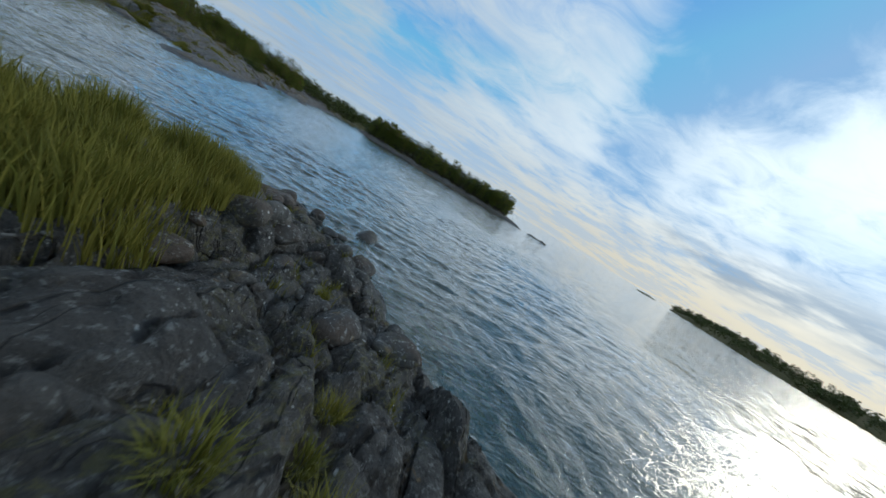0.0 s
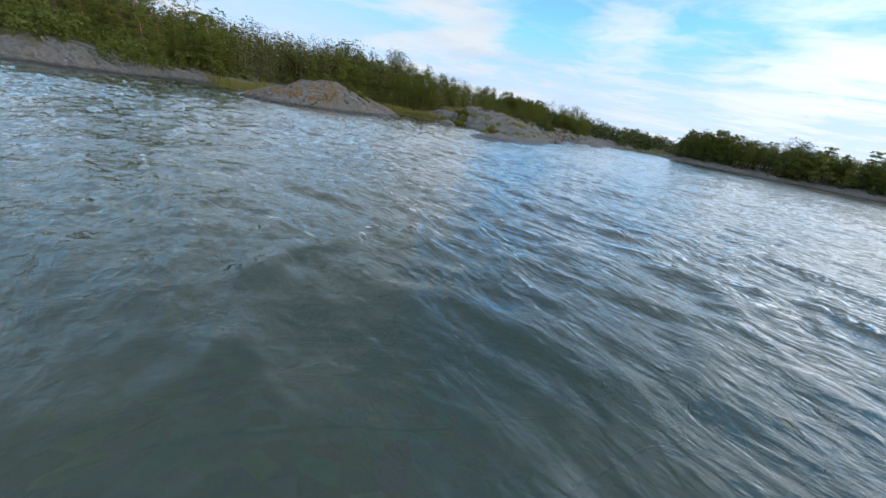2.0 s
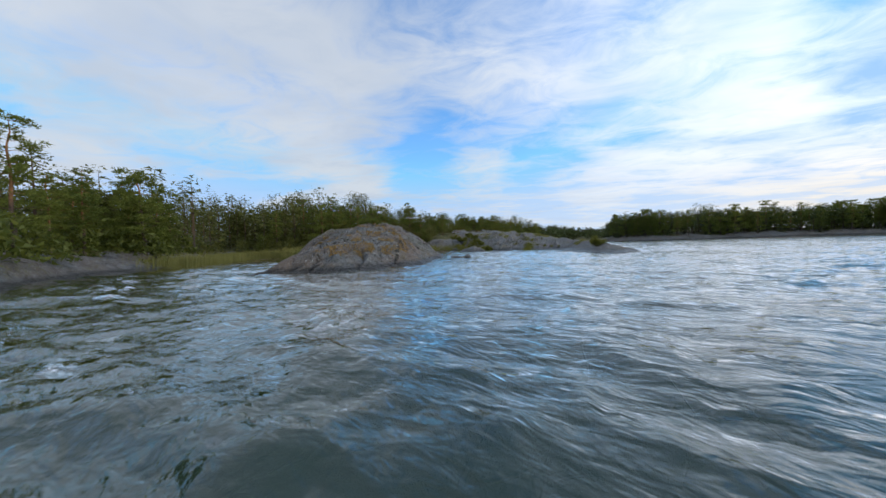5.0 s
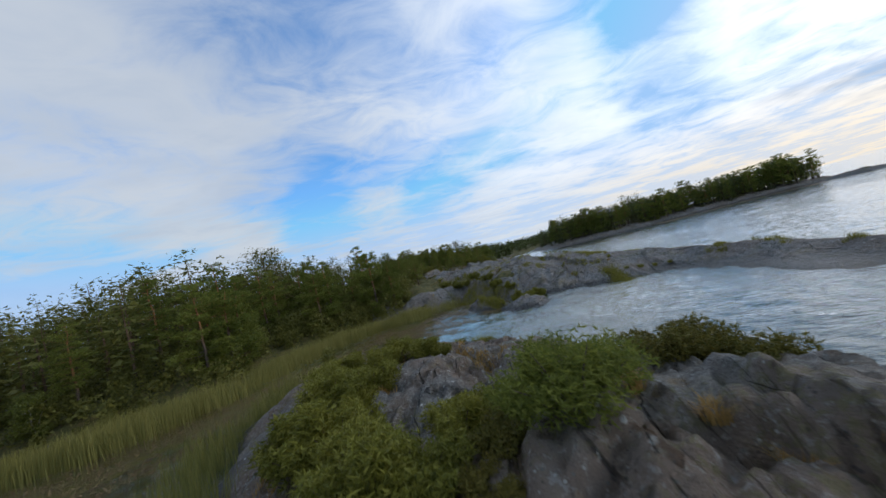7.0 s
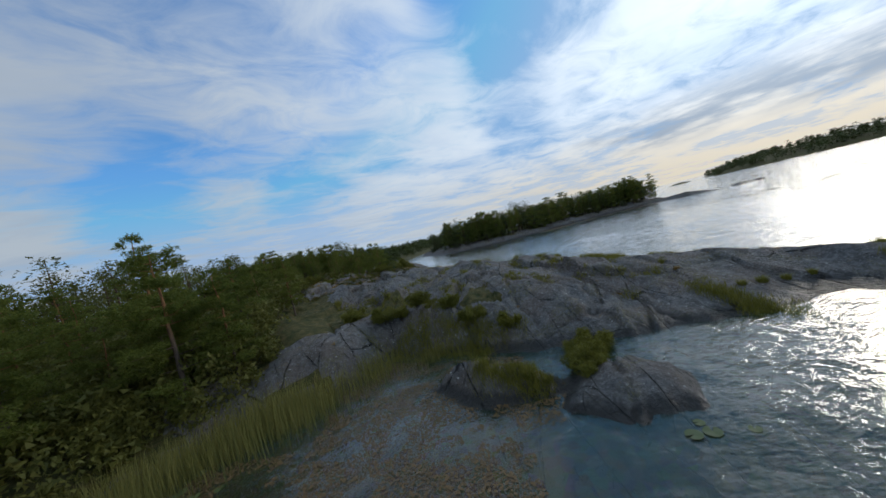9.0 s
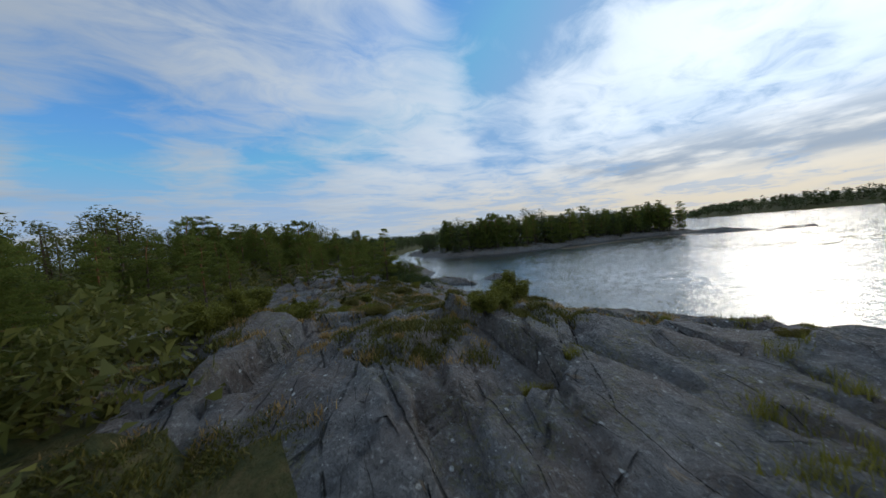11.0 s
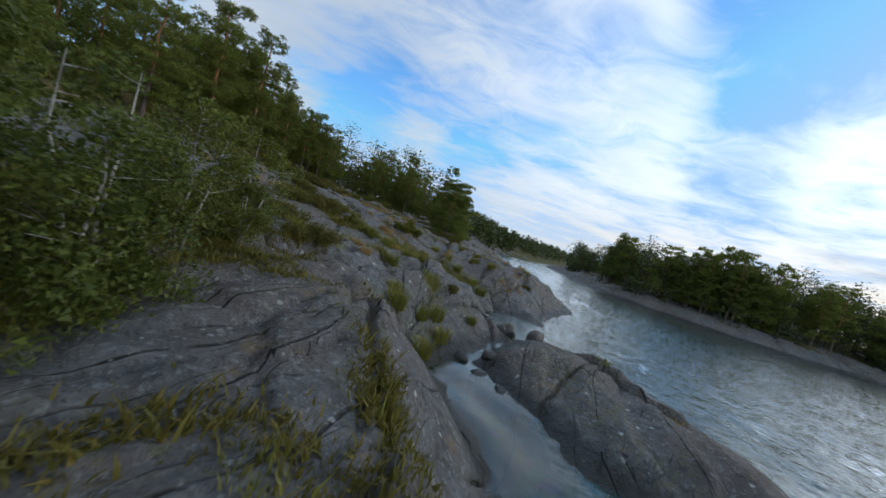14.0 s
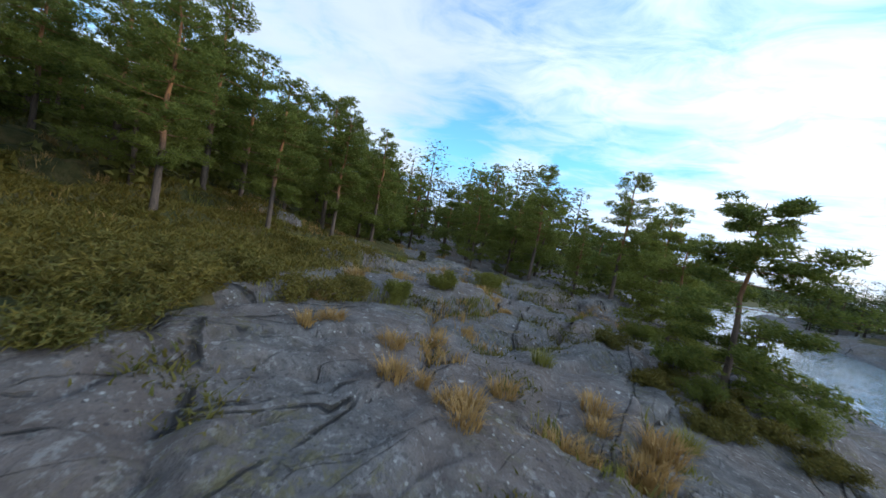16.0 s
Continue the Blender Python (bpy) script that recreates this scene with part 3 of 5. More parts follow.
def grid_mesh(name, xs, ys, zf, mats, holes=(), pick=None, drop=-4.5):
    X, Y = np.meshgrid(xs, ys)
    Z, D = zf(X, Y)
    if name == "ground":
        SHEETS.append((xs, ys, Z))
    # a coarse sheet dips below the finer ones that lie in its holes
    for hx0, hx1, hy0, hy1 in holes:
        Z = np.where((X > hx0) & (X < hx1) & (Y > hy0) & (Y < hy1), Z - 0.4, Z)
    ny, nx = X.shape
    idx = np.arange(nx * ny).reshape(ny, nx)
    q = np.stack([idx[:-1, :-1], idx[:-1, 1:], idx[1:, 1:], idx[1:, :-1]], -1).reshape(-1, 4)
    cx = (X[:-1, :-1] + X[1:, 1:]).ravel() / 2
    cy = (Y[:-1, :-1] + Y[1:, 1:]).ravel() / 2
    keep = Z.ravel()[q].max(1) > drop
    for hx0, hx1, hy0, hy1 in holes:
        keep &= ~((cx > hx0 + 1.2) & (cx < hx1 - 1.2) & (cy > hy0 + 1.2) & (cy < hy1 - 1.2))
    q = q[keep]
    used = np.unique(q)
    back = np.zeros(nx * ny, np.int64)
    back[used] = np.arange(len(used))
    verts = np.stack([X.ravel(), Y.ravel(), Z.ravel()], -1)[used]
    q = back[q]
    me = bpy.data.meshes.new(name)
    me.vertices.add(len(verts))
    me.vertices.foreach_set("co", verts.ravel())
    me.loops.add(q.size)
    me.loops.foreach_set("vertex_index", q.ravel().astype(np.int32))
    me.polygons.add(len(q))
    me.polygons.foreach_set("loop_start", np.arange(0, q.size, 4, dtype=np.int32))
    me.polygons.foreach_set("use_smooth", np.ones(len(q), bool))
    for m in mats:
        me.materials.append(m)
    if pick is not None:
        c = verts[q].mean(1)
        me.polygons.foreach_set("material_index", pick(c).astype(np.int32))
    me.update(calc_edges=True)
    return new(name, me)


def open_rock(x, y):
    """How bare the ground is: 1 on the open rock along the shores, 0 under the woods."""
    d = shore_distance(np.asarray(x, float), np.asarray(y, float), COAST_SOUTH + COAST_NORTH)
    line = -26 - 16 * np.exp(-((y - 100) / 22.0) ** 2) + 5 * np.sin(y * 0.09)
    bare = np.clip((x - line) / 4.0, 0, 1)
    return np.maximum(bare, np.clip((5.0 - d) / 3.0, 0, 1)) * (y < 260)


def floor_pick(c):
    o = open_rock(c[:, 0], c[:, 1]) - 0.9 * np.exp(-(((c[:, 0] + 56) / 20.0) ** 2 + ((c[:, 1] - 74) / 15.0) ** 2) ** 3)
    n = fbm(c[:, 0] * 0.35, c[:, 1] * 0.35, 3, 31)
    return (o + n * 0.8 < 0.45) & (c[:, 2] > 0.5)


FINE = [(-34, 2, 96, 162, 0.11), (-46, -33.7, 93, 172, 0.22), (-33.8, 2, 93, 96.2, 0.2), (-33.8, 2, 161.8, 172, 0.2), (-37, -5.5, 62, 92, 0.16), (0, 19, -27, -1, 0.11), (-53, -30, 28, 66, 0.13)]


def span(a, b, step):
    return np.linspace(a, b, int(round((b - a) / step)) + 1)


WIDE = [(-46, 2, 93, 172), (-37, -5.5, 62, 92), (0, 19, -27, -1), (-53, -30, 28, 66)]
tagged(grid_mesh("ground", span(-100, 30, 0.5), span(-60, 230, 0.5), ground_height, [ROCK, SOIL], WIDE, floor_pick), "grey ice-worn granite shore with lichen and forest floor", "ground", kind="structure")
for fx0, fx1, fy0, fy1, step in FINE:
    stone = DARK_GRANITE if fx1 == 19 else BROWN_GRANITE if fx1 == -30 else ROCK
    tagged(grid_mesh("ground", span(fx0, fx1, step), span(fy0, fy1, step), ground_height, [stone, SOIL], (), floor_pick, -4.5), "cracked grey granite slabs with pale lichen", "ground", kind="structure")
tagged(grid_mesh("ground", span(26, 170, 0.9), span(105, 250, 0.9), ground_height, [ROCK, SOIL], (), lambda c: (c[:, 2] + 2.2 * fbm(c[:, 0] * 0.16, c[:, 1] * 0.16, 3, 37) > 2.2)), "wooded rocky island with pale shore", "island", kind="structure")
tagged(grid_mesh("ground", span(-100, 340, 8), span(222, 700, 8), ground_height, [SOIL], ()), "distant wooded shore beyond the channel", "far shore", kind="structure")
tagged(grid_mesh("ground", span(500, 1150, 11), span(-380, 410, 11), ground_height, [SOIL], ()), "distant low wooded shore across the sea", "far shore", kind="structure")
tagged(grid_mesh("ground", span(-300, -95, 5), span(-80, 240, 5), ground_height, [SOIL], ()), "forest ground rising inland", "ground", kind="structure")


def seabed(X, Y):
    return np.full(X.shape, -4.6), X


tagged(grid_mesh("seabed", np.linspace(-4000, 4000, 9), np.linspace(-4000, 4000, 9), seabed, [SOIL], (), None, -9), "dark muddy sea bed", "sea bed", kind="structure")


# ---------------------------------------------------------------- the sea
def wave_calm(x, y):
    lag = np.exp(-(((x + 46) / 13.0) ** 2 + ((y - 70) / 9.0) ** 2) ** 2)
    gap = np.exp(-(((x + 60) / 12.0) ** 2 + ((y - 55) / 12.0) ** 2) ** 2)
    pool = np.exp(-(((x + 9.5) / 2.0) ** 2 + ((y - 133) / 5.0) ** 2) ** 2)
    bight = 0.25 * np.exp(-(((x + 27) / 12.0) ** 2 + ((y - 58) / 14.0) ** 2) ** 2)
    return np.clip(lag + gap + pool + bight, 0, 1)


def sea_height(x, y):
    k = 1 - wave_calm(x, y)
    edge = np.clip(np.minimum(np.minimum(x + 95, 58 - x), np.minimum(y + 58, 228 - y)) / 20.0, 0, 1)
    u = x * 0.42 + y * 0.91
    v = x * 0.91 - y * 0.42
    wu = u + 1.1 * fbm(x * 0.16, y * 0.16, 3, 100) + 0.35 * fbm(x * 0.6, y * 0.6, 2, 105)
    h = 0.0
    for k, (run, across, tall) in enumerate(((3.0, 6.5, 0.07), (1.4, 3.4, 0.05), (0.75, 1.7, 0.024))):
        n = vnoise(wu / run * 2, v / across * 2, 120 + 7 * k) + 0.35 * vnoise(wu / run * 4, v / across * 4, 123 + 7 * k)
        h = h + tall * ((1 - np.minimum(np.abs(n) * 2.6, 1)) ** 1.6 - 0.35)
    h = h * (0.8 + 0.7 * fbm(x * 0.09, y * 0.09, 2, 140))
    open_water = 0.6 + 0.4 * np.clip((42 - y) / 25.0, 0, 1)
    return h * k * edge * open_water - 0.02, x


def join_spans(*stretches):
    """Steps that change from stretch to stretch: finer where the flight comes close to the water."""
    return np.unique(np.concatenate([span(*q) for q in stretches]).round(4))


sea = grid_mesh("water", join_spans((-96, -36, 0.5), (-36, 22, 0.2), (22, 60, 0.5)), join_spans((-60, -12, 0.6), (-12, 34, 0.2), (34, 80, 0.4), (80, 160, 0.45), (160, 230, 0.7)), sea_height, [WATER], (), None, -9)
outer = grid_mesh("water", np.array([-4000, -1200, -400, -96, 60, 200, 500, 1400, 4000.0]), np.array([-4000, -1200, -300, -60, 230, 500, 1400, 4000.0]),
                  lambda X, Y: (np.full(X.shape, -0.02), X), [WATER], [(-97.2, 61.2, -61.2, 231.2)], None, -9)
for ob in (sea, outer):
    co = np.empty(len(ob.data.vertices) * 3)
    ob.data.vertices.foreach_get("co", co)
    co = co.reshape(-1, 3)
    ob.data.attributes.new("calm", "FLOAT", "POINT").data.foreach_set("value", wave_calm(co[:, 0], co[:, 1]).astype(np.float32))
    inset = np.minimum(np.minimum(co[:, 0] + 95, 58 - co[:, 0]), np.minimum(co[:, 1] + 58, 228 - co[:, 1]))
    ob.data.attributes.new("open_sea", "FLOAT", "POINT").data.foreach_set("value", (1 - np.clip(inset / 20.0, 0, 1)).astype(np.float32))
    tagged(ob, "rippled grey-green sea with small waves", "sea", kind="structure")

# ---------------------------------------------------------------- plants
def part(name, verts, faces, mat, parent=None, label="", smooth=False):
    me = bpy.data.meshes.new(name)
    me.from_pydata(verts, [], faces)
    me.materials.append(mat)
    if smooth:
        me.polygons.foreach_set("use_smooth", np.ones(len(faces), bool))
    me.update()
    ob = new(name, me)
    if parent is not None:
        ob.parent = parent
    if label:
        ob["label"] = label
    return ob


def tube(verts, faces, path, radii, sides=6):
    """Adds a tapered tube along a path of points."""
    start = len(verts)
    for i, (p, r) in enumerate(zip(path, radii)):
        a = path[max(i - 1, 0)]
        b = path[min(i + 1, len(path) - 1)]
        ax = (Vector(b) - Vector(a)).normalized()
        s = ax.orthogonal().normalized()
        t = ax.cross(s)
        for k in range(sides):
            an = 2 * math.pi * k / sides
            verts.append(tuple(Vector(p) + (s * math.cos(an) + t * math.sin(an)) * r))
    for i in range(len(path) - 1):
        for k in range(sides):
            a = start + i * sides + k
            b = start + i * sides + (k + 1) % sides
            faces.append((a, b, b + sides, a + sides))


def tufts(verts, faces, rng, centre, spread, count, length, width, flat=0.6, rays=4):
    """Needle or leaf tufts: small fans of pointed blades strewn about a centre."""
    if count < 1:
        return
    r2 = np.random.RandomState(rng.randrange(1 << 30))
    n = count * rays
    o = r2.normal(0, 1, (count, 3))
    o *= (r2.uniform(0, 1, (count, 1)) ** (1 / 3)) / np.linalg.norm(o, axis=1)[:, None]
    p = np.repeat(np.array(tuple(centre)) + o * np.array([spread, spread, spread * flat]), rays, 0)
    d = r2.normal(0, 1, (n, 3)) * np.array([1, 1, 0.7]) + np.array([0, 0, 0.35])
    d /= np.linalg.norm(d, axis=1)[:, None]
    side = np.cross(d, r2.normal(0, 1, (n, 3)))
    side *= width * 0.5 / np.linalg.norm(side, axis=1)[:, None]
    tip = p + d * (length * r2.uniform(0.7, 1.3, (n, 1)))
    k = len(verts)
    verts.extend(np.stack([p - side, p + side, tip], 1).reshape(-1, 3).tolist())
    faces.extend(np.arange(k, k + 3 * n).reshape(-1, 3).tolist())


def pine(seed, height, spread, bare, dense=1.0, lean=0.0, fine=False):
    rng = random.Random(seed)
    tree = new("pine_tree")
    tv, tf = [], []
    n = 9
    r0 = 0.012 * height + 0.03
    wob = [(rng.gauss(0, 0.035) * height * 0.3, rng.gauss(0, 0.035) * height * 0.3) for _ in range(n + 1)]
    spine = []
    for i in range(n + 1):
        k = i / n
        spine.append((wob[i][0] * k + lean * k * k * height, wob[i][1] * k, -0.5 + (height + 0.5) * k))
    tube(tv, tf, spine, [r0 * (1.25 if i == 0 else 1) * (1 - i / n) ** 0.8 + 0.012 for i in range(n + 1)], 8)

    def at(k):
        f = k * n
        i = min(int(f), n - 1)
        a, b = Vector(spine[i]), Vector(spine[i + 1])
        return a.lerp(b, f - i)

    cv, cf = [], []
    whorls = int(5 + height * 0.95)
    for wn in range(whorls):
        k = bare + (1 - bare) * (wn + rng.uniform(0, 0.7)) / whorls
        k = min(k, 0.985)
        shape = math.sin(math.pi * min(1, 0.30 + 0.66 * (k - bare) / (1 - bare))) ** 0.8
        reach = spread * max(0.22, shape) * rng.uniform(0.7, 1.15)
        a0 = rng.uniform(0, 6.28)
        arms = rng.choice((2, 3, 3, 4))
        for j in range(arms):
            an = a0 + 6.28 * j / arms + rng.uniform(-0.5, 0.5)
            ln = reach * rng.uniform(0.55, 1.1)
            rise = rng.uniform(-0.05, 0.35) if k < 0.8 else rng.uniform(0.3, 0.8)
            p0 = at(k)
            mid = p0 + Vector((math.cos(an) * ln * 0.5, math.sin(an) * ln * 0.5, ln * rise * 0.2))
            end = p0 + Vector((math.cos(an) * ln, math.sin(an) * ln, ln * rise * 0.65))
            tube(tv, tf, [p0, mid, end], [r0 * 0.26 * (1 - k * 0.6), r0 * 0.16 * (1 - k * 0.5), 0.008], 4)
            steps = 4 if ln > 1.0 else 3 if ln > 0.6 else 2
            for s in range(steps):
                f = 0.35 + 0.65 * (s + 0.6) / steps
                c = p0.lerp(end, f) + Vector((rng.gauss(0, 0.18), rng.gauss(0, 0.18), rng.gauss(0.08, 0.08)))
                if fine:
                    tufts(cv, cf, rng, c, 0.24 + 0.13 * ln, int(27 * dense * (0.6 + 0.4 * ln)), 0.15, 0.038, 0.5, 6)
                else:
                    tufts(cv, cf, rng, c, 0.24 + 0.13 * ln, int(15 * dense * (0.6 + 0.4 * ln)), 0.20, 0.062, 0.5, 4)
    if bare > 0.3:   # dead snags below the crown
        for _ in range(int(5 * height / 7)):
            k = rng.uniform(0.12, bare)
            an = rng.uniform(0, 6.28)
            ln = rng.uniform(0.3, 0.9)
            p0 = at(k)
            tube(tv, tf, [p0, p0 + Vector((math.cos(an) * ln, math.sin(an) * ln, rng.uniform(-0.25, 0.1)))], [0.02, 0.006], 3)
    part("trunk", tv, tf, PINE_BARK, tree, "rough bark, orange towards the top", True)
    part("crown", cv, cf, NEEDLE, tree)
    return tagged(tree, "Scots pine with tufted dark green crown on thin soil", "tree", "shore pines")


def birch(seed, height, spread):
    rng = random.Random(seed)
    tree = new("birch_tree")
    tv, tf, cv, cf = [], [], [], []
    for stem in range(3):
        an = stem * 2.1 + rng.uniform(-0.4, 0.4)
        hgt = height * rng.uniform(0.75, 1.0)
        out = spread * rng.uniform(0.2, 0.55)
        pts = [Vector((math.cos(an) * out * k, math.sin(an) * out * k, -0.3 + (hgt + 0.3) * k)) + Vector((rng.gauss(0, 0.05), rng.gauss(0, 0.05), 0)) for k in (0, 0.25, 0.5, 0.75, 1)]
        tube(tv, tf, pts, [0.042, 0.035, 0.027, 0.016, 0.005], 6)
        for b in range(16):
            k = rng.uniform(0.18, 0.98)
            f = k * 4
            i = min(int(f), 3)
            p0 = pts[i].lerp(pts[i + 1], f - i)
            a2 = rng.uniform(0, 6.28)
            ln = spread * rng.uniform(0.35, 0.8) * (1.1 - 0.6 * k)
            end = p0 + Vector((math.cos(a2) * ln, math.sin(a2) * ln, ln * rng.uniform(0.1, 0.6)))
            tube(tv, tf, [p0, end], [0.014, 0.004], 3)
            for s in (0.45, 0.75, 1.0):
                tufts(cv, cf, rng, p0.lerp(end, s), 0.30, 26, 0.07, 0.06, 0.85, 2)
    part("trunk", tv, tf, BIRCH_BARK, tree, "pale peeling birch bark", True)
    part("crown", cv, cf, BIRCH_LEAF, tree)
    return tagged(tree, "young birch with several pale stems and small leaves", "tree", "birches on the shore")


def shrub(seed, name, radius, height, mat, blade, label, group, category="bush"):
    rng = random.Random(seed)
    bush = new(name)
    tv, tf, cv, cf = [], [], [], []
    for _ in range(11):
        an, rr = rng.uniform(0, 6.28), radius * math.sqrt(rng.uniform(0.02, 0.8))
        top = Vector((math.cos(an) * rr, math.sin(an) * rr, height * rng.uniform(0.55, 1.0) * (1 - 0.45 * rr / radius)))
        tube(tv, tf, [Vector((math.cos(an) * rr * 0.25, math.sin(an) * rr * 0.25, -0.15)), top * 0.6, top], [0.022, 0.014, 0.005], 4)
        for s in (0.35, 0.6, 0.85, 1.0):
            c = Vector((top.x * (0.5 + 0.5 * s), top.y * (0.5 + 0.5 * s), top.z * s))
            tufts(cv, cf, rng, c, radius * 0.34, 44, blade, blade * 0.26, 0.7, 4)
    part("stems", tv, tf, PINE_BARK, bush, "", True)
    part("foliage", cv, cf, mat, bush)
    return tagged(bush, label, category, group)


def tussock(seed, name, radius, height, mat, count, label, group, droop=0.5, wide=0.012):
    rng = random.Random(seed)
    v, f = [], []
    for _ in range(count):
        an, rr = rng.uniform(0, 6.28), radius * 0.55 * math.sqrt(rng.random())
        base = Vector((math.cos(an) * rr, math.sin(an) * rr, -0.05))
        a2 = an + rng.gauss(0, 0.8)
        ln = height * rng.uniform(0.55, 1.1)
        lean = droop * rng.uniform(0.1, 1.0) * ln
        side = Vector((-math.sin(a2), math.cos(a2), 0)) * wide * rng.uniform(0.7, 1.3)
        mid = base + Vector((math.cos(a2) * lean * 0.35, math.sin(a2) * lean * 0.35, ln * 0.6))
        tip = base + Vector((math.cos(a2) * lean, math.sin(a2) * lean, ln * (1 - 0.25 * droop * rng.random())))
        n = len(v)
        v += [tuple(base - side), tuple(base + side), tuple(mid + side * 0.7), tuple(mid - side * 0.7), tuple(tip)]
        f += [(n, n + 1, n + 2, n + 3), (n + 3, n + 2, n + 4)]
    ob = part(name, v, f, mat)
    return tagged(ob, label, "grass", group)


def stand(ob, x, y, turn=0.0, size=1.0, sink=0.05, tilt=0.0):
    ob.matrix_world = pose(x, y, height_at(x, y) - sink, tilt, 0, turn) @ Matrix.Scale(size, 4)
    return ob


def again(ob, x, y, turn, size, sink=0.05, z=None):
    c = copy_thing(ob, pose(0, 0, 0))
    c.matrix_world = pose(x, y, (height_at(x, y) if z is None else z) - sink, 0, 0, turn) @ Matrix.Scale(size, 4)
    return c


PINES = [pine(1, 7.5, 2.0, 0.16), pine(2, 8.5, 1.9, 0.28), pine(3, 6.5, 2.2, 0.08), pine(4, 9.0, 1.9, 0.34), pine(5, 5.0, 2.0, 0.06, 1.2, 0.08), pine(6, 8.0, 2.3, 0.18),
         pine(7, 7.5, 2.1, 0.16, 1.1, 0.03, True), pine(8, 8.5, 2.0, 0.26, 1.0, 0.0, True), pine(9, 6.5, 2.4, 0.08, 1.1, 0.05, True), pine(10, 6.0, 2.3, 0.12, 1.7, -0.03, True)]
PINE_SIZES = [7.5, 8.5, 6.5, 9.0, 5.0, 8.0, 7.5, 8.5, 6.5, 6.0]
# pines that stand out by themselves: x, y, kind, top height above the sea, turn
LONE = [(-19.5, 126.5, 6, 9.5, 20), (-21.5, 130.0, 7, 9.6, 80), (-23.5, 126.5, 8, 8.3, 10), (-18.2, 129.2, 8, 6.6, 150), (-26.0, 130.5, 6, 8.3, 200), (-24.8, 123.5, 8, 7.6, 70),
        (-28.5, 127.5, 5, 7.6, 130), (-22.2, 133.5, 8, 6.8, 220), (-30.5, 132.0, 1, 8.4, 10), (-19.8, 132.6, 8, 6.4, 80),
        (-7.6, 158.2, 9, 8.3, 40), (-9.5, 169.5, 0, 8.2, 120), (-6.6, 163.5, 9, 7.8, 250), (-4.5, 167.0, 4, 6.0, 300), (-23.2, 154.8, 7, 10.6, 60)]
LONE += [(-22.6, 158.2, 7, 10.2, 300), (-24.8, 151.6, 7, 9.6, 130), (-25.6, 155.8, 6, 10.4, 220), (-22.0, 161.5, 7, 10.4, 10),
         (-16.0, 174.0, 3, 12.0, 30), (-17.5, 176.5, 1, 11.8, 10), (-22.3, 174.5, 0, 10.2, 190), (-27.0, 172.7, 3, 12.3, 90),
         (-62.0, 78.8, 3, 12.9, 15), (-59.8, 84.1, 1, 12.0, 70), (-59.4, 87.5, 5, 11.5, 110), (-54.6, 92.9, 3, 9.6, 160), (-52.4, 95.0, 0, 9.4, 210), (-67.2, 76.4, 1, 12.4, 260)]
first = set()
spots = []


def plant_pine(kind, x, y, top, turn):
    z = height_at(x, y)
    size = max(0.45, (top - z) / PINE_SIZES[kind])
    if kind in first:
        again(PINES[kind], x, y, turn, size)
    else:
        first.add(kind)
        stand(PINES[kind], x, y, turn, size)
    spots.append((x, y))


for x, y, kind, top, turn in LONE:
    plant_pine(kind, x, y, top, turn)

rng = random.Random(11)


def in_the_way(x, y):
    """Keeps the stretch open along which the ground is bare."""
    for (ax, ay), (bx, by) in zip(OPEN_WAY, OPEN_WAY[1:]):
        ex, ey = bx - ax, by - ay
        u = min(1, max(0, ((x - ax) * ex + (y - ay) * ey) / (ex * ex + ey * ey)))
        if math.hypot(x - ax - u * ex, y - ay - u * ey) < (5.5 if y < 124 else 9.0):
            return True
    return False


OPEN_WAY = [(-36, 27), (-40, 37), (-42, 45), (-41, 62), (-37, 80), (-32, 97), (-22, 110), (-14, 122), (-12, 134), (-14, 150), (-15, 156)]


back = []


def wood(count, x0, x1, y0, y1, gap, low, high, limit):
    """Strews pines over a stretch of wood."""
    made, tries = 0, 0
    xs = np.array([rng.uniform(x0, x1) for _ in range(count * 12)])
    ys = np.array([rng.uniform(y0, y1) for _ in range(count * 12)])
    bare = open_rock(xs, ys)
    hs, ds = ground_height(xs, ys)
    for x, y, o, h, d in zip(xs, ys, bare, hs, ds):
        if made >= count:
            break
        if o > limit or d < 2.5 or h < 1.0:
            continue
        if -53 < x < -28 and 27 < y < 66:   # the dome rock stays bare
            continue
        if any((x - a) ** 2 + (y - b) ** 2 < gap * gap for a, b in spots) or in_the_way(x, y):
            continue
        reach = min(math.hypot(x - a, y - b) for a, b in OPEN_WAY)
        if reach > 30:
            back.append((float(x), float(y), float(h)))
            made += 1
            continue
        plant_pine(6 + rng.randrange(3) if reach < 17 else rng.randrange(6), float(x), float(y), float(h) + rng.uniform(low, high), rng.uniform(0, 360))
        made += 1


wood(105, -75, -24, 86, 142, 2.2, 3.8, 6.2, 0.4)
wood(75, -60, -18, 142, 200, 2.2, 4.8, 7.2, 0.4)
wood(80, -42, -19.5, 147, 180, 1.7, 5.2, 7.8, 0.4)
wood(55, -32, -4, 168, 196, 1.9, 5.0, 8.0, 2.0)
wood(58, -92, -42, 26, 62, 2.2, 6.0, 9.5, 1.1)
wood(76, -92, -42, 62, 100, 2.2, 6.5, 9.5, 1.1)


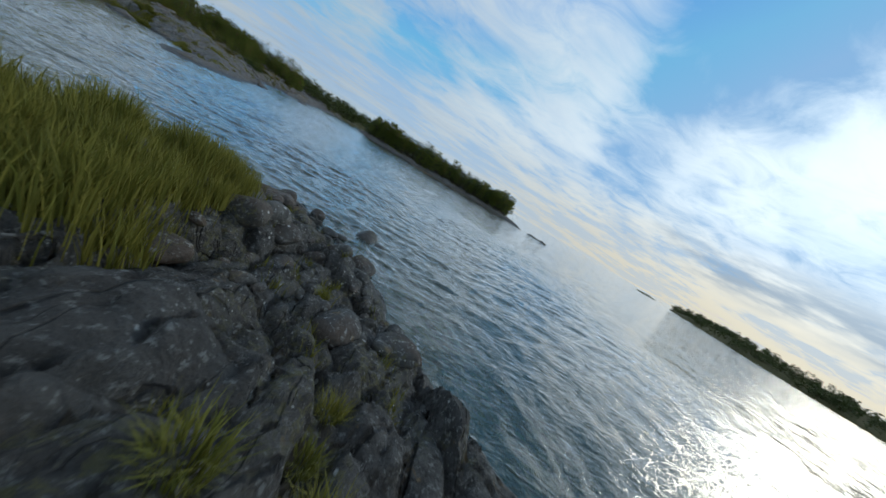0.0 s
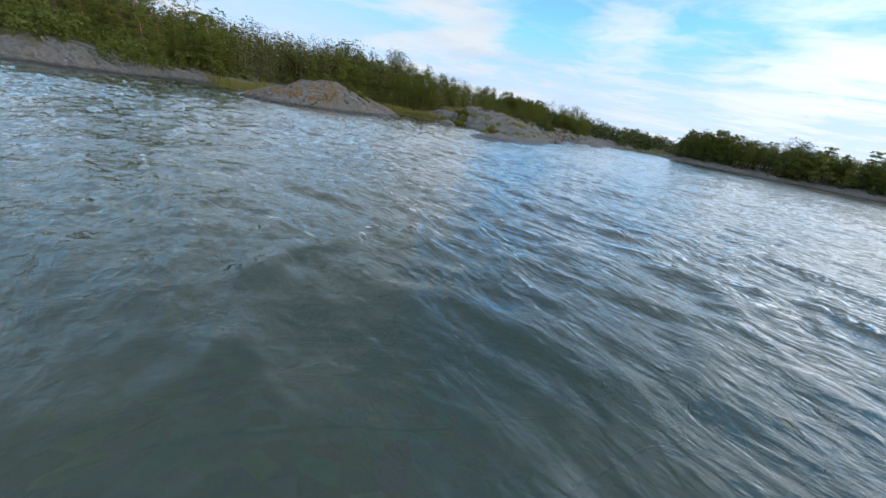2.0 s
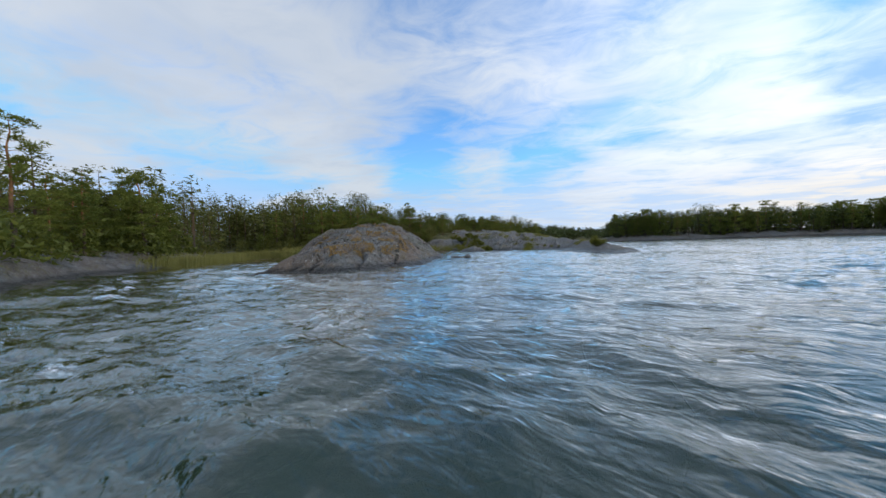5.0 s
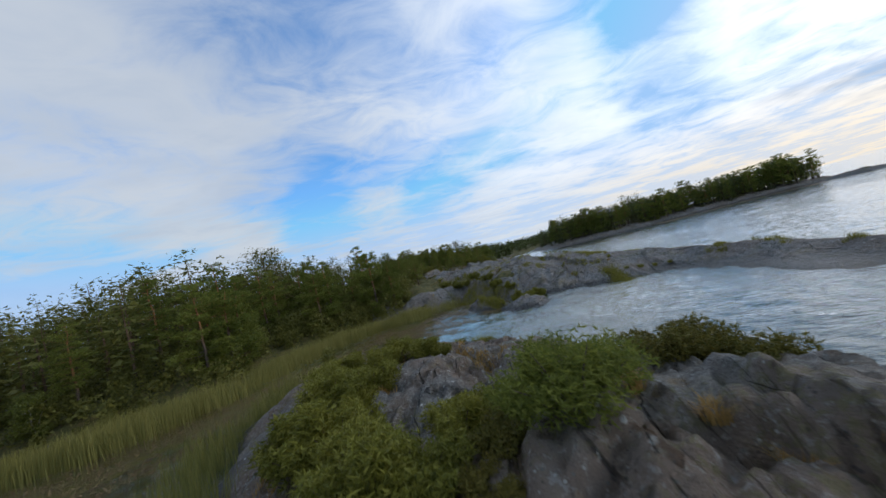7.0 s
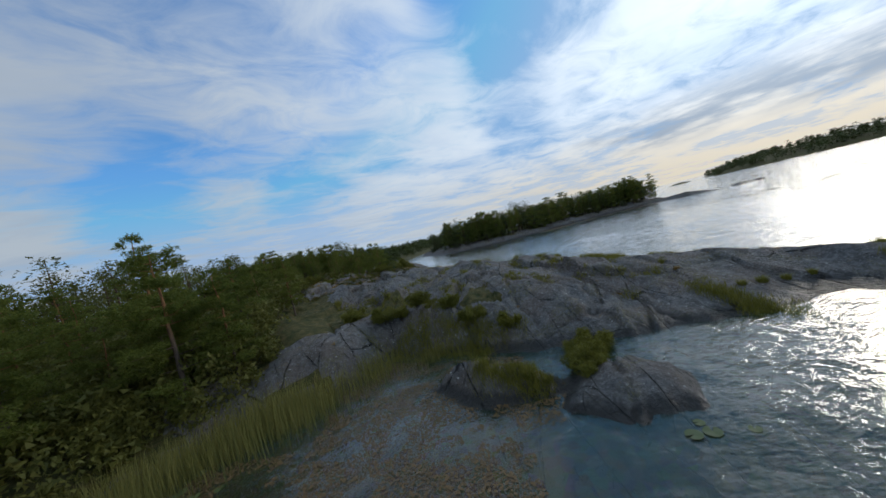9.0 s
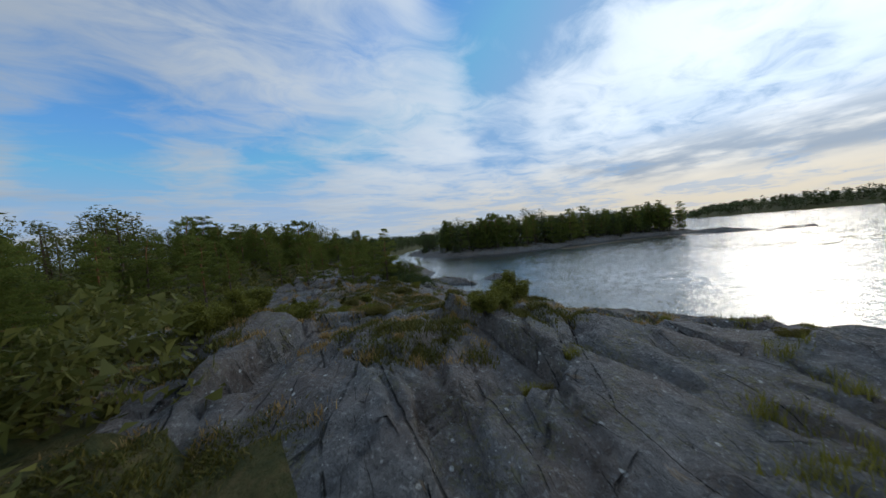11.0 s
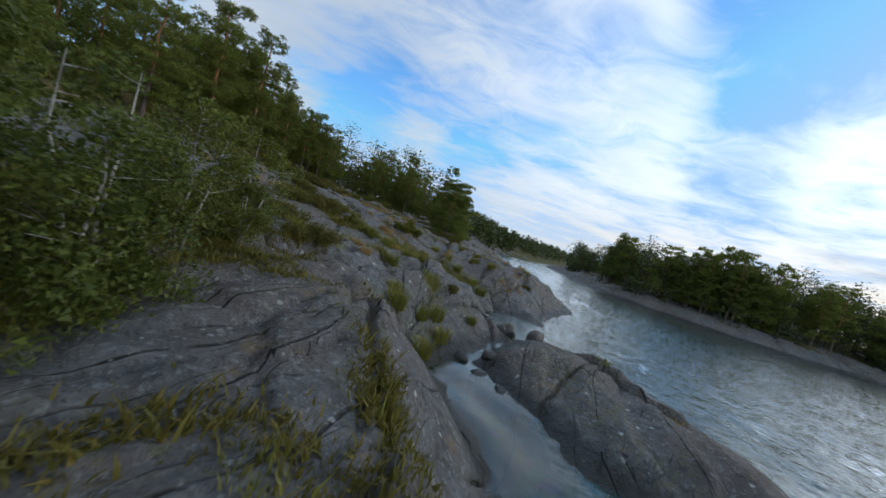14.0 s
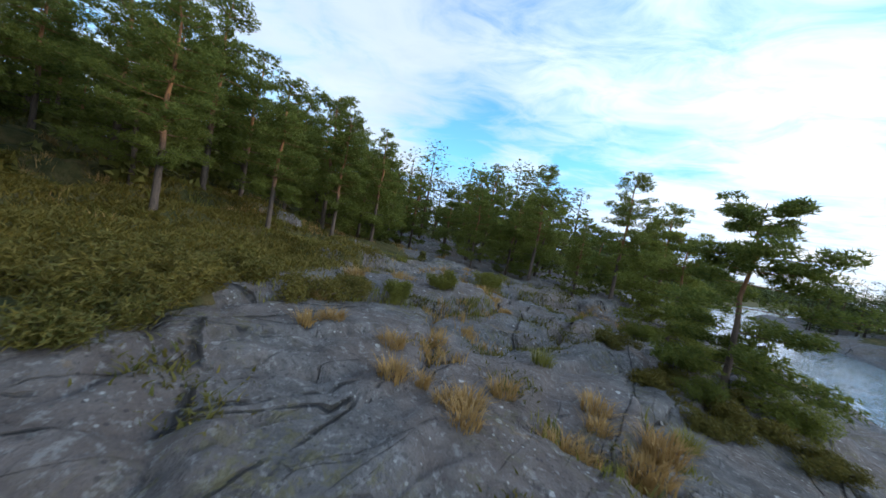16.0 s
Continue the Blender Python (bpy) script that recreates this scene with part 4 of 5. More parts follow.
def far_wood(name, pts, size, label, leaf=0.7, count=90, bare=0.3, mat=None, broad=1.0):
    """A joined wood: each tree a stem and a crown of flattened leaf clumps, ragged and flat-topped."""
    v, f, tv, tf = [], [], [], []
    r2 = np.random.RandomState(5)
    stature = 1 + 0.55 * fbm(np.array([q[0] for q in pts]) * 0.11, np.array([q[1] for q in pts]) * 0.11, 3, 400)
    for (x, y, z), tall in zip(pts, stature.tolist()):
        hgt = size * r2.uniform(0.62, 0.9) * tall
        wide = hgt * r2.uniform(0.24, 0.38) * broad
        low = bare * r2.uniform(0.5, 1.2)
        clumps = r2.randint(14, 22)
        cu = low + (1 - low) * np.linspace(0, 1, clumps) ** 0.9
        k = (cu - low) / (1 - low)
        ca = r2.uniform(0, 6.28, clumps)
        peak = r2.uniform(0.9, 1.7)
        cr = wide * (1 - k ** (1 + 2 * peak)) ** 0.8 * r2.uniform(0.35, 1.0, clumps)
        cs = wide * r2.uniform(0.46, 0.75, clumps) * (1 - 0.3 * k)
        pick = r2.randint(0, clumps, count)
        o = r2.normal(0, 1, (count, 3))
        o /= np.linalg.norm(o, axis=1)[:, None]
        o *= (r2.uniform(0.15, 1, count) ** 0.5)[:, None] * cs[pick][:, None] * np.array([1, 1, 0.7])
        c = np.stack([x + np.cos(ca) * cr, y + np.sin(ca) * cr, z + hgt * cu * 0.96], -1)[pick] + o
        tri = c[:, None, :] + r2.normal(0, 1, (count, 3, 3)) * leaf * np.array([1, 1, 0.55])
        n = len(v)
        v += [tuple(p) for p in tri.reshape(-1, 3).tolist()]
        f += [(n + 3 * i, n + 3 * i + 1, n + 3 * i + 2) for i in range(count)]
        tube(tv, tf, [(x, y, z - 0.3), (x + 0.1, y, z + hgt * 0.5), (x, y, z + hgt * 0.95)], [0.17, 0.11, 0.03], 3)
    tagged(part(name + "_stems", tv, tf, FAR_BARK), "thin stems of a pine wood", "tree stems", kind="stuff")
    return tagged(part(name, v, f, mat or FAR_WOOD), label, "woods", kind="stuff")


def strew(poly, count, x0, x1, y0, y1, inner, outer=2.5):
    out = []
    px = np.array([rng.uniform(x0, x1) for _ in range(count * 5)])
    py = np.array([rng.uniform(y0, y1) for _ in range(count * 5)])
    e = shore_distance(px, py, poly)
    h, _ = ground_height(px, py)
    for x, y, d, z in zip(px, py, e, h):
        if outer < d < inner and len(out) < count:
            out.append((float(x), float(y), float(z)))
    return out


MAIN = COAST_SOUTH + COAST_NORTH
far_wood("far_wood", back, 11.5, "pine wood behind the shore", 0.17, 620, 0.15)
far_wood("far_wood", strew(ISLAND, 400, 30, 142, 135, 246, 26, 6.0), 10.8, "dark pine wood on the rocky island", 0.19, 520, 0.3, SHADED_WOOD, 1.15)
shown = strew(ISLAND, 700, 33, 142, 135, 200, 11, 5.0)
for k, (x, y, z) in enumerate([q for q in shown if q[0] > 40 and (q[1] < 175 or q[0] < 60)][:max(0, 296 - len(spots))]):
    plant_pine(k % 6, x, y, z + rng.uniform(8.0, 12.5), rng.uniform(0, 360))
far_wood("far_wood", strew(ISLAND, 150, 30, 142, 140, 246, 14, 4.5), 3.6, "low pines and bushes along the island shore", 0.2, 110, 0.0, SHADED_WOOD, 1.4)
far_wood("far_wood", strew(MAIN, 800, -95, 330, 200, 560, 60), 9, "dark mixed wood along the far channel shore", 0.5, 110, 0.1, SHADED_WOOD)
far_wood("far_wood", strew(FAR_LAND, 1100, 515, 900, -380, 400, 90), 14, "dark wood on the far shore across the sea", 0.9, 80, 0.1, SHADED_WOOD)
far_wood("far_wood", strew(MAIN, 620, -200, -66, -20, 230, 120), 13.5, "dense pine wood rising inland", 0.26, 300, 0.06)


def brush(name, x0, x1, y0, y1, count, low, high, leaf, per, label, mat, edge=0.5):
    """Low growth under and before the trees, joined."""
    r2 = np.random.RandomState(count)
    px, py = r2.uniform(x0, x1, count * 6), r2.uniform(y0, y1, count * 6)
    o = open_rock(px, py) + 0.7 * fbm(px * 0.2, py * 0.2, 3, 33) - 0.9 * np.exp(-(((px + 56) / 20.0) ** 2 + ((py - 74) / 15.0) ** 2) ** 3)
    h, d = ground_height(px, py)
    v, f = [], []
    made = 0
    for x, y, q, z, e in zip(px, py, o, h, d):
        if made >= count:
            break
        if q > edge or e < 1.0 or z < 0.35 or in_the_way(x, y):
            continue
        made += 1
        hgt = r2.uniform(low, high)
        wide = hgt * r2.uniform(0.4, 0.7)
        u = r2.uniform(0.0, 1.0, per)
        an = r2.uniform(0, 6.28, per)
        rr = wide * np.sqrt(r2.uniform(0, 1, per)) * (1.1 - 0.8 * u)
        c = np.stack([x + np.cos(an) * rr, y + np.sin(an) * rr, z + hgt * u], -1)
        tri = c[:, None, :] + r2.normal(0, 1, (per, 3, 3)) * leaf
        n = len(v)
        v += [tuple(p) for p in tri.reshape(-1, 3).tolist()]
        f += [(n + 3 * i, n + 3 * i + 1, n + 3 * i + 2) for i in range(per)]
    return tagged(part(name, v, f, mat), label, "undergrowth", kind="stuff")


brush("undergrowth", -80, -36, 62, 110, 520, 0.6, 3.0, 0.11, 170, "young pines and bushes thick along the wood's edge", FAR_WOOD, 0.8)
brush("undergrowth", -64, -41, 79, 93, 230, 0.9, 3.2, 0.10, 200, "young pines and bushes down to the reeds", FAR_WOOD, 2.0)
brush("undergrowth", -70, -46, 8, 62, 160, 0.8, 3.2, 0.16, 110, "bright bushes and young pines at the wood's edge", BIRCH_LEAF, 0.85)
brush("undergrowth", -60, -22, 108, 200, 330, 0.5, 2.2, 0.13, 100, "low pines, bilberry and heather under the trees", FAR_WOOD)
brush("undergrowth", -60, -18, 100, 200, 420, 0.25, 0.6, 0.09, 90, "brown-green heather and bilberry on the forest floor", HEATHER, 0.75)


# ---------------------------------------------------------------- loose rocks
def boulder(seed, name, label, group, mat=None):
    """A worn block: a ball cut by soft planes."""
    rng2 = random.Random(seed)
    bm = bmesh.new()
    bmesh.ops.create_icosphere(bm, subdivisions=3, radius=1.0)
    planes = []
    for _ in range(12):
        n = Vector((rng2.gauss(0, 1), rng2.gauss(0, 1), rng2.gauss(0, 1))).normalized()
        planes.append((n, rng2.uniform(0.62, 0.95)))
    for v in bm.verts:
        d = v.co.normalized()
        s = 0.0
        for n, k in planes:
            c = n.dot(d)
            if c > 0.05:
                s += (c / k) ** 14
        v.co = d * (s + 1.0) ** (-1 / 14) * (1 + 0.05 * noise.noise(d * 2.5 + Vector((seed, 0, 0))) + 0.02 * noise.noise(d * 7))
    me = bpy.data.meshes.new(name)
    bm.to_mesh(me)
    bm.free()
    me.polygons.foreach_set("use_smooth", np.ones(len(me.polygons), bool))
    me.materials.append(mat or BOULDER)
    return tagged(new(name, me), label, "rock", group)


STONES = [boulder(s, "boulder", "rounded grey granite boulder lying on the shore", "shore boulders") for s in range(1, 7)]
STONES += [boulder(s, "boulder", "dark wet rounded stone at the water's edge", "dark shore stones", DARK_STONE) for s in range(7, 11)]
stone_used = set()


def lay(kind, x, y, sx, sy, sz, turn=0.0, sink=0.35, z=None):
    ob = STONES[kind]
    if kind in stone_used:
        ob = copy_thing(ob, pose(0, 0, 0))
    stone_used.add(kind)
    base = max(height_at(x, y), -0.35) if z is None else z
    ob.matrix_world = pose(x, y, base + sz * (1 - 2 * sink) * 0.5, 0, 0, turn) @ Matrix.Diagonal((sx, sy, sz, 1))
    return ob


# single boulders: x, y, half length, half width, half height, turn
for i, (x, y, a, b, c, t) in enumerate([
        (9.1, -12.9, 0.55, 0.45, 0.45, 20), (8.4, -5.0, 1.1, 0.8, 0.6, 40), (9.4, -4.2, 0.8, 0.7, 0.55, 80), (14.3, -4.3, 1.2, 0.8, 0.75, 60), (15.0, -5.2, 0.7, 0.5, 0.45, 10),
        (1.5, -4.9, 0.75, 0.6, 0.55, 0), (6.8, -5.2, 0.5, 0.42, 0.3, 30), (-30.4, 45.2, 0.95, 0.7, 0.5, 30), (-29.3, 46.2, 0.8, 0.65, 0.6, 110),
        (-17.2, 121.3, 0.85, 0.6, 0.45, 15), (-17.6, 120.6, 0.6, 0.5, 0.35, 70), (-6.4, 139.7, 0.6, 0.5, 0.5, 0), (-4.7, 140.1, 0.75, 0.55, 0.6, 50)]):
    lay(6 + i % 4 if 1 <= i <= 6 else i % 6, x, y, a, b, c, t)
for i, (x, y, a) in enumerate([(-14.2, 110.3, 0.5), (-13.4, 111.4, 0.6), (-12.8, 112.6, 0.45), (-15.0, 109.0, 0.55), (-14.6, 107.9, 0.35), (-12.0, 113.9, 0.7), (-15.6, 111.0, 0.4), (-16.6, 109.8, 0.6), (-16.1, 108.6, 0.55), (-16.1, 110.9, 0.65), (-15.9, 107.2, 0.5), (-15.3, 111.6, 0.7), (-17.2, 108.4, 0.4), (-16.8, 110.6, 0.4), (-17.4, 109.6, 0.35), (-14.9, 109.6, 0.4),
                               (-8.8, 135.2, 0.35), (-8.4, 134.4, 0.28), (-9.2, 136.1, 0.3), (-8.0, 136.4, 0.42), (-8.4, 129.6, 0.45), (-5.6, 140.9, 0.4), (-7.3, 140.4, 0.35), (-7.0, 141.6, 0.5)]):
    lay((i + 2) % 6, x, y, a, a * 0.8, a * 0.62, i * 47)

# stones strewn over the low start of the headland
rng3 = random.Random(21)
for i in range(190):
    x, y = rng3.uniform(2.0, 13.5), rng3.uniform(-17.0, -2.6)
    if height_at(x, y) > 3.2 or height_at(x, y) < -0.4:
        continue
    s = rng3.choice((0.16, 0.2, 0.26, 0.34, 0.45, 0.6)) * rng3.uniform(0.8, 1.2)
    lay(rng3.choice((3, 6, 7, 8, 9, 6, 8, 9)), x, y, s * 1.2, s * rng3.uniform(0.7, 1.0), s * rng3.uniform(0.5, 0.75), rng3.uniform(0, 360), 0.25)

# ---------------------------------------------------------------- grass, heather, juniper
GRASS_GREEN = [tussock(s, "grass_tussock", 0.36, 0.42, GREEN, 230, "yellow-green grass tussock in a rock joint", "grass in the joints", 0.85, 0.007) for s in (1, 2)]
GRASS_DRY = [tussock(s, "grass_tussock", 0.30, 0.28, DRY, 210, "dry straw-coloured grass tussock on the rock", "dry grass on the rock", 1.0, 0.007) for s in (3, 4, 5)]
TALL = [tussock(s, "grass_tussock", 0.55, 1.0, GREEN, 260, "tall yellow-green shore grass", "tall shore grass", 0.45, 0.014) for s in (6, 7)]
JUNIPERS = [shrub(s, "juniper_bush", 0.55, 0.7, JUNIPER, 0.075, "low yellow-green juniper bush on the rock", "junipers") for s in (1, 2, 3)]
HEATH = [shrub(s, "heather_bush", 0.5, 0.32, HEATHER, 0.055, "brownish heather cushion among the rocks", "heather cushions") for s in (4, 5)]
YOUNG = [shrub(s, "pine_shrub", 0.9, 1.0, NEEDLE, 0.085, "low wind-bent young pine on the rock", "young pines", "pine shrub") for s in (8, 9)]
used = set()


def sow(kinds, x, y, size, sink=0.03):
    k = rng3.randrange(len(kinds))
    ob = kinds[k]
    if ob.name in used:
        return again(ob, x, y, rng3.uniform(0, 360), size, sink)
    used.add(ob.name)
    return stand(ob, x, y, rng3.uniform(0, 360), size, sink)


for x, y, s in [(5.9, -9.6, 1.1), (4.9, -9.0, 1.2), (6.6, -10.4, 1.2), (5.2, -10.6, 1.1), (4.2, -8.0, 1.0), (6.0, -12.2, 1.2), (6.9, -13.2, 1.1), (5.0, -12.0, 1.1), (7.2, -15.0, 1.0), (6.2, -15.8, 1.1),
                (3.4, -7.0, 0.9), (5.0, -8.0, 0.8), (5.6, -14.4, 1.2), (4.0, -10.0, 1.2), (7.8, -14.4, 0.8), (6.2, -8.6, 0.7), (3.2, -9.0, 1.1)]:
    sow(TALL, x, y, s)
for x, y, s in [(9.2, -21.2, 1.2), (10.6, -21.3, 1.3), (10.8, -16.0, 0.8), (10.9, -19.6, 1.0), (9.8, -11.5, 0.7), (10.4, -20.6, 0.9), (11.4, -10.8, 0.5), (8.9, -20.6, 0.9), (7.4, -8.0, 0.6),
                (-38.0, 57.0, 1.7), (-37.3, 57.6, 1.6), (-38.8, 57.8, 1.5), (-40.7, 60.5, 1.4), (-44.7, 58.7, 1.3), (-32.0, 72.8, 1.2), (-31.3, 73.4, 1.1), (-31.6, 72.2, 0.9),
                (-17.4, 69.1, 1.2), (-18.6, 69.6, 1.0), (-16.4, 68.4, 1.0), (-15.4, 67.6, 0.9), (-17.6, 116.0, 0.9), (-17.0, 115.5, 0.8), (-17.8, 118.1, 0.8), (-14.7, 123.3, 0.9),
                (-10.9, 126.2, 0.7)]:
    sow(GRASS_GREEN, x, y, s)
for x, y, s in [(-10.2, 137.1, 1.5), (-10.8, 136.6, 1.3), (-10.0, 136.3, 1.4), (-12.2, 137.9, 1.2), (-12.6, 138.6, 1.0), (-11.7, 135.4, 1.2), (-11.9, 136.2, 1.1),
                (-8.6, 138.1, 1.0), (-13.6, 142.1, 1.3), (-13.3, 142.5, 1.0), (-6.4, 148.4, 1.4), (-5.5, 147.1, 1.4), (-6.0, 149.6, 1.2), (-7.2, 150.4, 1.2), (-10.1, 154.8, 1.1), (-12.8, 155.3, 1.0), (-11.6, 141.0, 0.9)]:
    sow(GRASS_GREEN, x, y, s)
for x, y, s in [(-41.7, 38.2, 1.0), (-39.3, 38.4, 1.1), (-42.6, 41.5, 1.1), (-41.8, 39.3, 1.4), (-36.1, 39.5, 1.2), (-40.2, 41.2, 1.0), (-38.6, 43.2, 1.0), (-33.2, 102.5, 1.1), (-33.1, 100.2, 0.9), (-31.9, 99.1, 0.9),
                (-23.3, 108.7, 1.5), (-28.0, 112.9, 1.2), (-23.5, 115.3, 1.2), (-13.3, 124.0, 1.1), (-13.1, 136.7, 1.2), (-12.6, 143.6, 1.1), (-12.9, 146.4, 1.1), (-17.2, 153.3, 1.3), (-16.9, 153.6, 1.1), (-14.1, 152.3, 1.3),
                (-15.3, 152.7, 1.3), (-14.4, 152.6, 1.0), (-11.6, 152.8, 1.4), (-14.9, 152.9, 0.9), (-12.1, 153.4, 1.1)]:
    sow(GRASS_DRY, x, y, s)
for x, y, s in [(-41.5, 43.6, 1.3), (-42.1, 43.2, 1.4), (-40.8, 44.6, 1.2), (-42.5, 44.8, 1.6), (-43.2, 43.6, 1.3), (-40.3, 45.8, 1.1), (-46.6, 40.2, 1.1), (-42.4, 54.0, 1.8), (-43.2, 47.6, 1.7), (-44.5, 50.5, 1.9), (-45.0, 53.5, 1.8), (-42.8, 51.0, 1.5), (-37.0, 60.0, 1.3), (-40.5, 53.5, 1.3), (-30.2, 71.2, 1.5), (-29.6, 72.0, 1.4),
                (-28.6, 98.6, 1.3), (-27.6, 98.9, 1.1), (-35.9, 105.2, 1.7), (-35.2, 106.6, 1.6), (-36.8, 104.5, 1.6), (-27.3, 113.5, 1.0), (-16.5, 105.2, 1.3), (-21.7, 120.2, 1.0), (-19.8, 119.0, 1.0), (-22.5, 124.6, 1.2),
                (-14.0, 143.3, 0.7), (-11.8, 148.4, 1.4), (-11.2, 148.9, 1.1), (-14.6, 142.3, 0.7), (-21.2, 149.1, 1.7), (-22.7, 147.5, 1.4), (-16.7, 156.5, 0.9), (-15.9, 158.7, 1.0), (-14.5, 163.0, 1.4), (-21.5, 60.6, 1.1), (-13.9, 52.8, 1.8)]:
    sow(JUNIPERS, x, y, s)
for x, y, s in [(-35.6, 44.4, 1.8), (-36.6, 44.6, 1.7), (-35.2, 46.0, 1.6), (-36.0, 46.4, 1.5), (-39.6, 44.8, 1.3), (-40.2, 43.8, 1.1), (-28.8, 112.6, 1.4), (-22.9, 108.3, 1.0), (-23.1, 116.6, 1.4), (-22.1, 116.9, 1.3), (-15.5, 135.6, 1.5), (-16.8, 138.5, 1.6), (-16.0, 137.0, 1.5),
                (-14.3, 134.6, 1.4), (-17.6, 136.6, 1.7), (-15.9, 142.5, 1.7), (-16.4, 143.6, 1.6), (-15.6, 144.3, 1.3), (-17.2, 141.8, 1.7), (-18.1, 146.3, 1.6), (-18.8, 147.2, 1.5), (-19.0, 152.2, 1.8), (-19.7, 151.3, 1.8), (-18.2, 154.6, 1.7),
                (-19.4, 153.6, 1.8), (-20.4, 152.6, 1.8), (-18.6, 150.9, 1.5), (-20.8, 150.6, 1.7), (-17.6, 155.6, 1.3), (-24.8, 110.8, 1.2), (-30.4, 104.0, 1.2), (-8.9, 156.2, 1.5), (-7.9, 156.8, 1.6), (-9.4, 157.8, 1.5), (-8.6, 158.8, 1.4), (-7.0, 156.0, 1.3), (-9.8, 160.0, 1.5), (-6.4, 158.8, 1.4)]:
    sow(HEATH, x, y, s)
for x, y, s in [(-39.3, 43.3, 1.05), (-38.9, 43.9, 0.95), (-39.5, 44.6, 0.9), (-41.6, 44.4, 0.9), (-42.6, 44.0, 1.0)]:
    sow(YOUNG, x, y, s)
for x, y, s in [(-43.2, 46.4, 2.0), (-43.8, 48.6, 2.1), (-42.8, 49.6, 1.7), (-44.4, 47.4, 1.9), (-41.0, 53.0, 1.3), (-44.2, 54.7, 1.4), (-25.0, 101.0, 1.8), (-24.2, 101.6, 1.5), (-33.6, 105.6, 1.6), (-29.4, 107.6, 1.3), (-30.4, 110.4, 1.4)]:
    sow(JUNIPERS, x, y, s)
for x, y, s in [(-36.6, 46.2, 0.9), (-35.8, 47.8, 0.8), (-37.6, 48.6, 0.8), (-36.6, 49.8, 0.8), (-41.6, 56.6, 0.9), (-8.5, 157.4, 0.7), (-6.2, 157.8, 1.0), (-7.4, 159.8, 0.9), (-5.4, 160.4, 1.1), (-8.2, 162.4, 0.9), (-17.0, 127.6, 1.2), (-18.4, 124.2, 1.1)]:
    sow(YOUNG, x, y, s)

# tufts in the joints all over the open rock
cx = np.array([rng3.uniform(-44, 2) for _ in range(5000)])
cy = np.array([rng3.uniform(34, 172) for _ in range(5000)])
ch, cd = ground_height(cx, cy)
co = open_rock(cx, cy)
cu, cv2 = cx * 0.88 - cy * 0.47, cx * 0.47 + cy * 0.88
cwu, cwv = cu + 0.9 * fbm(cx * 0.3, cy * 0.3, 3, 40), cv2 + 0.9 * fbm(cx * 0.3, cy * 0.3, 3, 50)
jf1, jf2, _, _, _ = cells(cwu / 3.4, cwv / 6.5, 5)
n_made = 0
for x, y, h, d, o, j in zip(cx, cy, ch, cd, co, jf2 - jf1):
    if n_made > 120 or h < 0.9 or d < 1.5 or o < 0.5 or j > 0.07:
        continue
    n_made += 1
    pick = rng3.random()
    kinds = GRASS_DRY if pick < 0.5 else GRASS_GREEN if pick < 0.75 else HEATH
    sow(kinds, float(x), float(y), rng3.uniform(0.5, 1.1))



def meadow(name, spots_xy, tall, per, mat, label, wide=0.012, droop=0.6, radius=0.22):
    """Grass or sprigs at many spots, joined."""
    r2 = np.random.RandomState(len(spots_xy) + per)
    xs = np.repeat(np.array([q[0] for q in spots_xy]), per)
    ys = np.repeat(np.array([q[1] for q in spots_xy]), per)
    ls = np.repeat(r2.uniform(0.6, 1.25, len(spots_xy)), per) * tall * r2.uniform(0.5, 1.15, len(xs))
    xs = xs + r2.normal(0, radius, len(xs))
    ys = ys + r2.normal(0, radius, len(ys))
    zs = ground_height(xs, ys)[0]
    an = r2.uniform(0, 6.28, len(xs))
    lean = ls * droop * r2.uniform(0.1, 1.0, len(xs))
    a2 = r2.uniform(0, 6.28, len(xs))
    wv = wide * r2.uniform(0.7, 1.4, len(xs))
    base = np.stack([xs, ys, zs - 0.04], -1)
    side = np.stack([np.cos(a2) * wv, np.sin(a2) * wv, 0 * wv], -1)
    mid = base + np.stack([np.cos(an) * lean * 0.35, np.sin(an) * lean * 0.35, ls * 0.6], -1)
    tip = base + np.stack([np.cos(an) * lean, np.sin(an) * lean, ls], -1)
    v = np.stack([base - side, base + side, mid + side * 0.7, mid - side * 0.7, tip], 1).reshape(-1, 3)
    n = np.arange(len(xs)) * 5
    f = [q for i in n.tolist() for q in ((i, i + 1, i + 2, i + 3), (i + 3, i + 2, i + 4))]
    return tagged(part(name, v.tolist(), f, mat), label, "grass", kind="stuff")


# growth on the low spit, on the islets and behind the lagoon
for x, y, s in [(-27.7, 72.5, 1.9), (-27.1, 73.3, 1.6), (-28.3, 73.4, 1.4), (-31.4, 83.6, 1.7), (-29.6, 79.8, 1.6), (-33.6, 86.2, 1.8), (-30.2, 81.6, 1.5), (-35.2, 88.6, 1.9), (-32.4, 85.0, 1.4), (-28.6, 77.6, 1.4)]:
    sow(JUNIPERS, x, y, s)
strip = [(-19.8 - 1.4 * u + rng3.gauss(0, 0.35), 71.2 - 5.0 * u + rng3.gauss(0, 0.3)) for u in [k / 49 for k in range(50)]]
strip += [(-16.0 + rng3.gauss(0, 0.9), 78.6 + rng3.gauss(0, 0.6)) for _ in range(24)] + [(-33.2 + 1.3 * u + rng3.gauss(0, 0.2), 74.6 - 2.4 * u + rng3.gauss(0, 0.25)) for u in [k / 29 for k in range(30)]]
strip += [(-34.4 + 5.0 * u + rng3.gauss(0, 0.7), 83.6 - 6.0 * u + rng3.gauss(0, 0.7)) for u in [k / 89 for k in range(90)]]
meadow("joint_grass", strip, 0.42, 90, GREEN, "green grass in a strip on the low rock", 0.010, 0.7, 0.3)
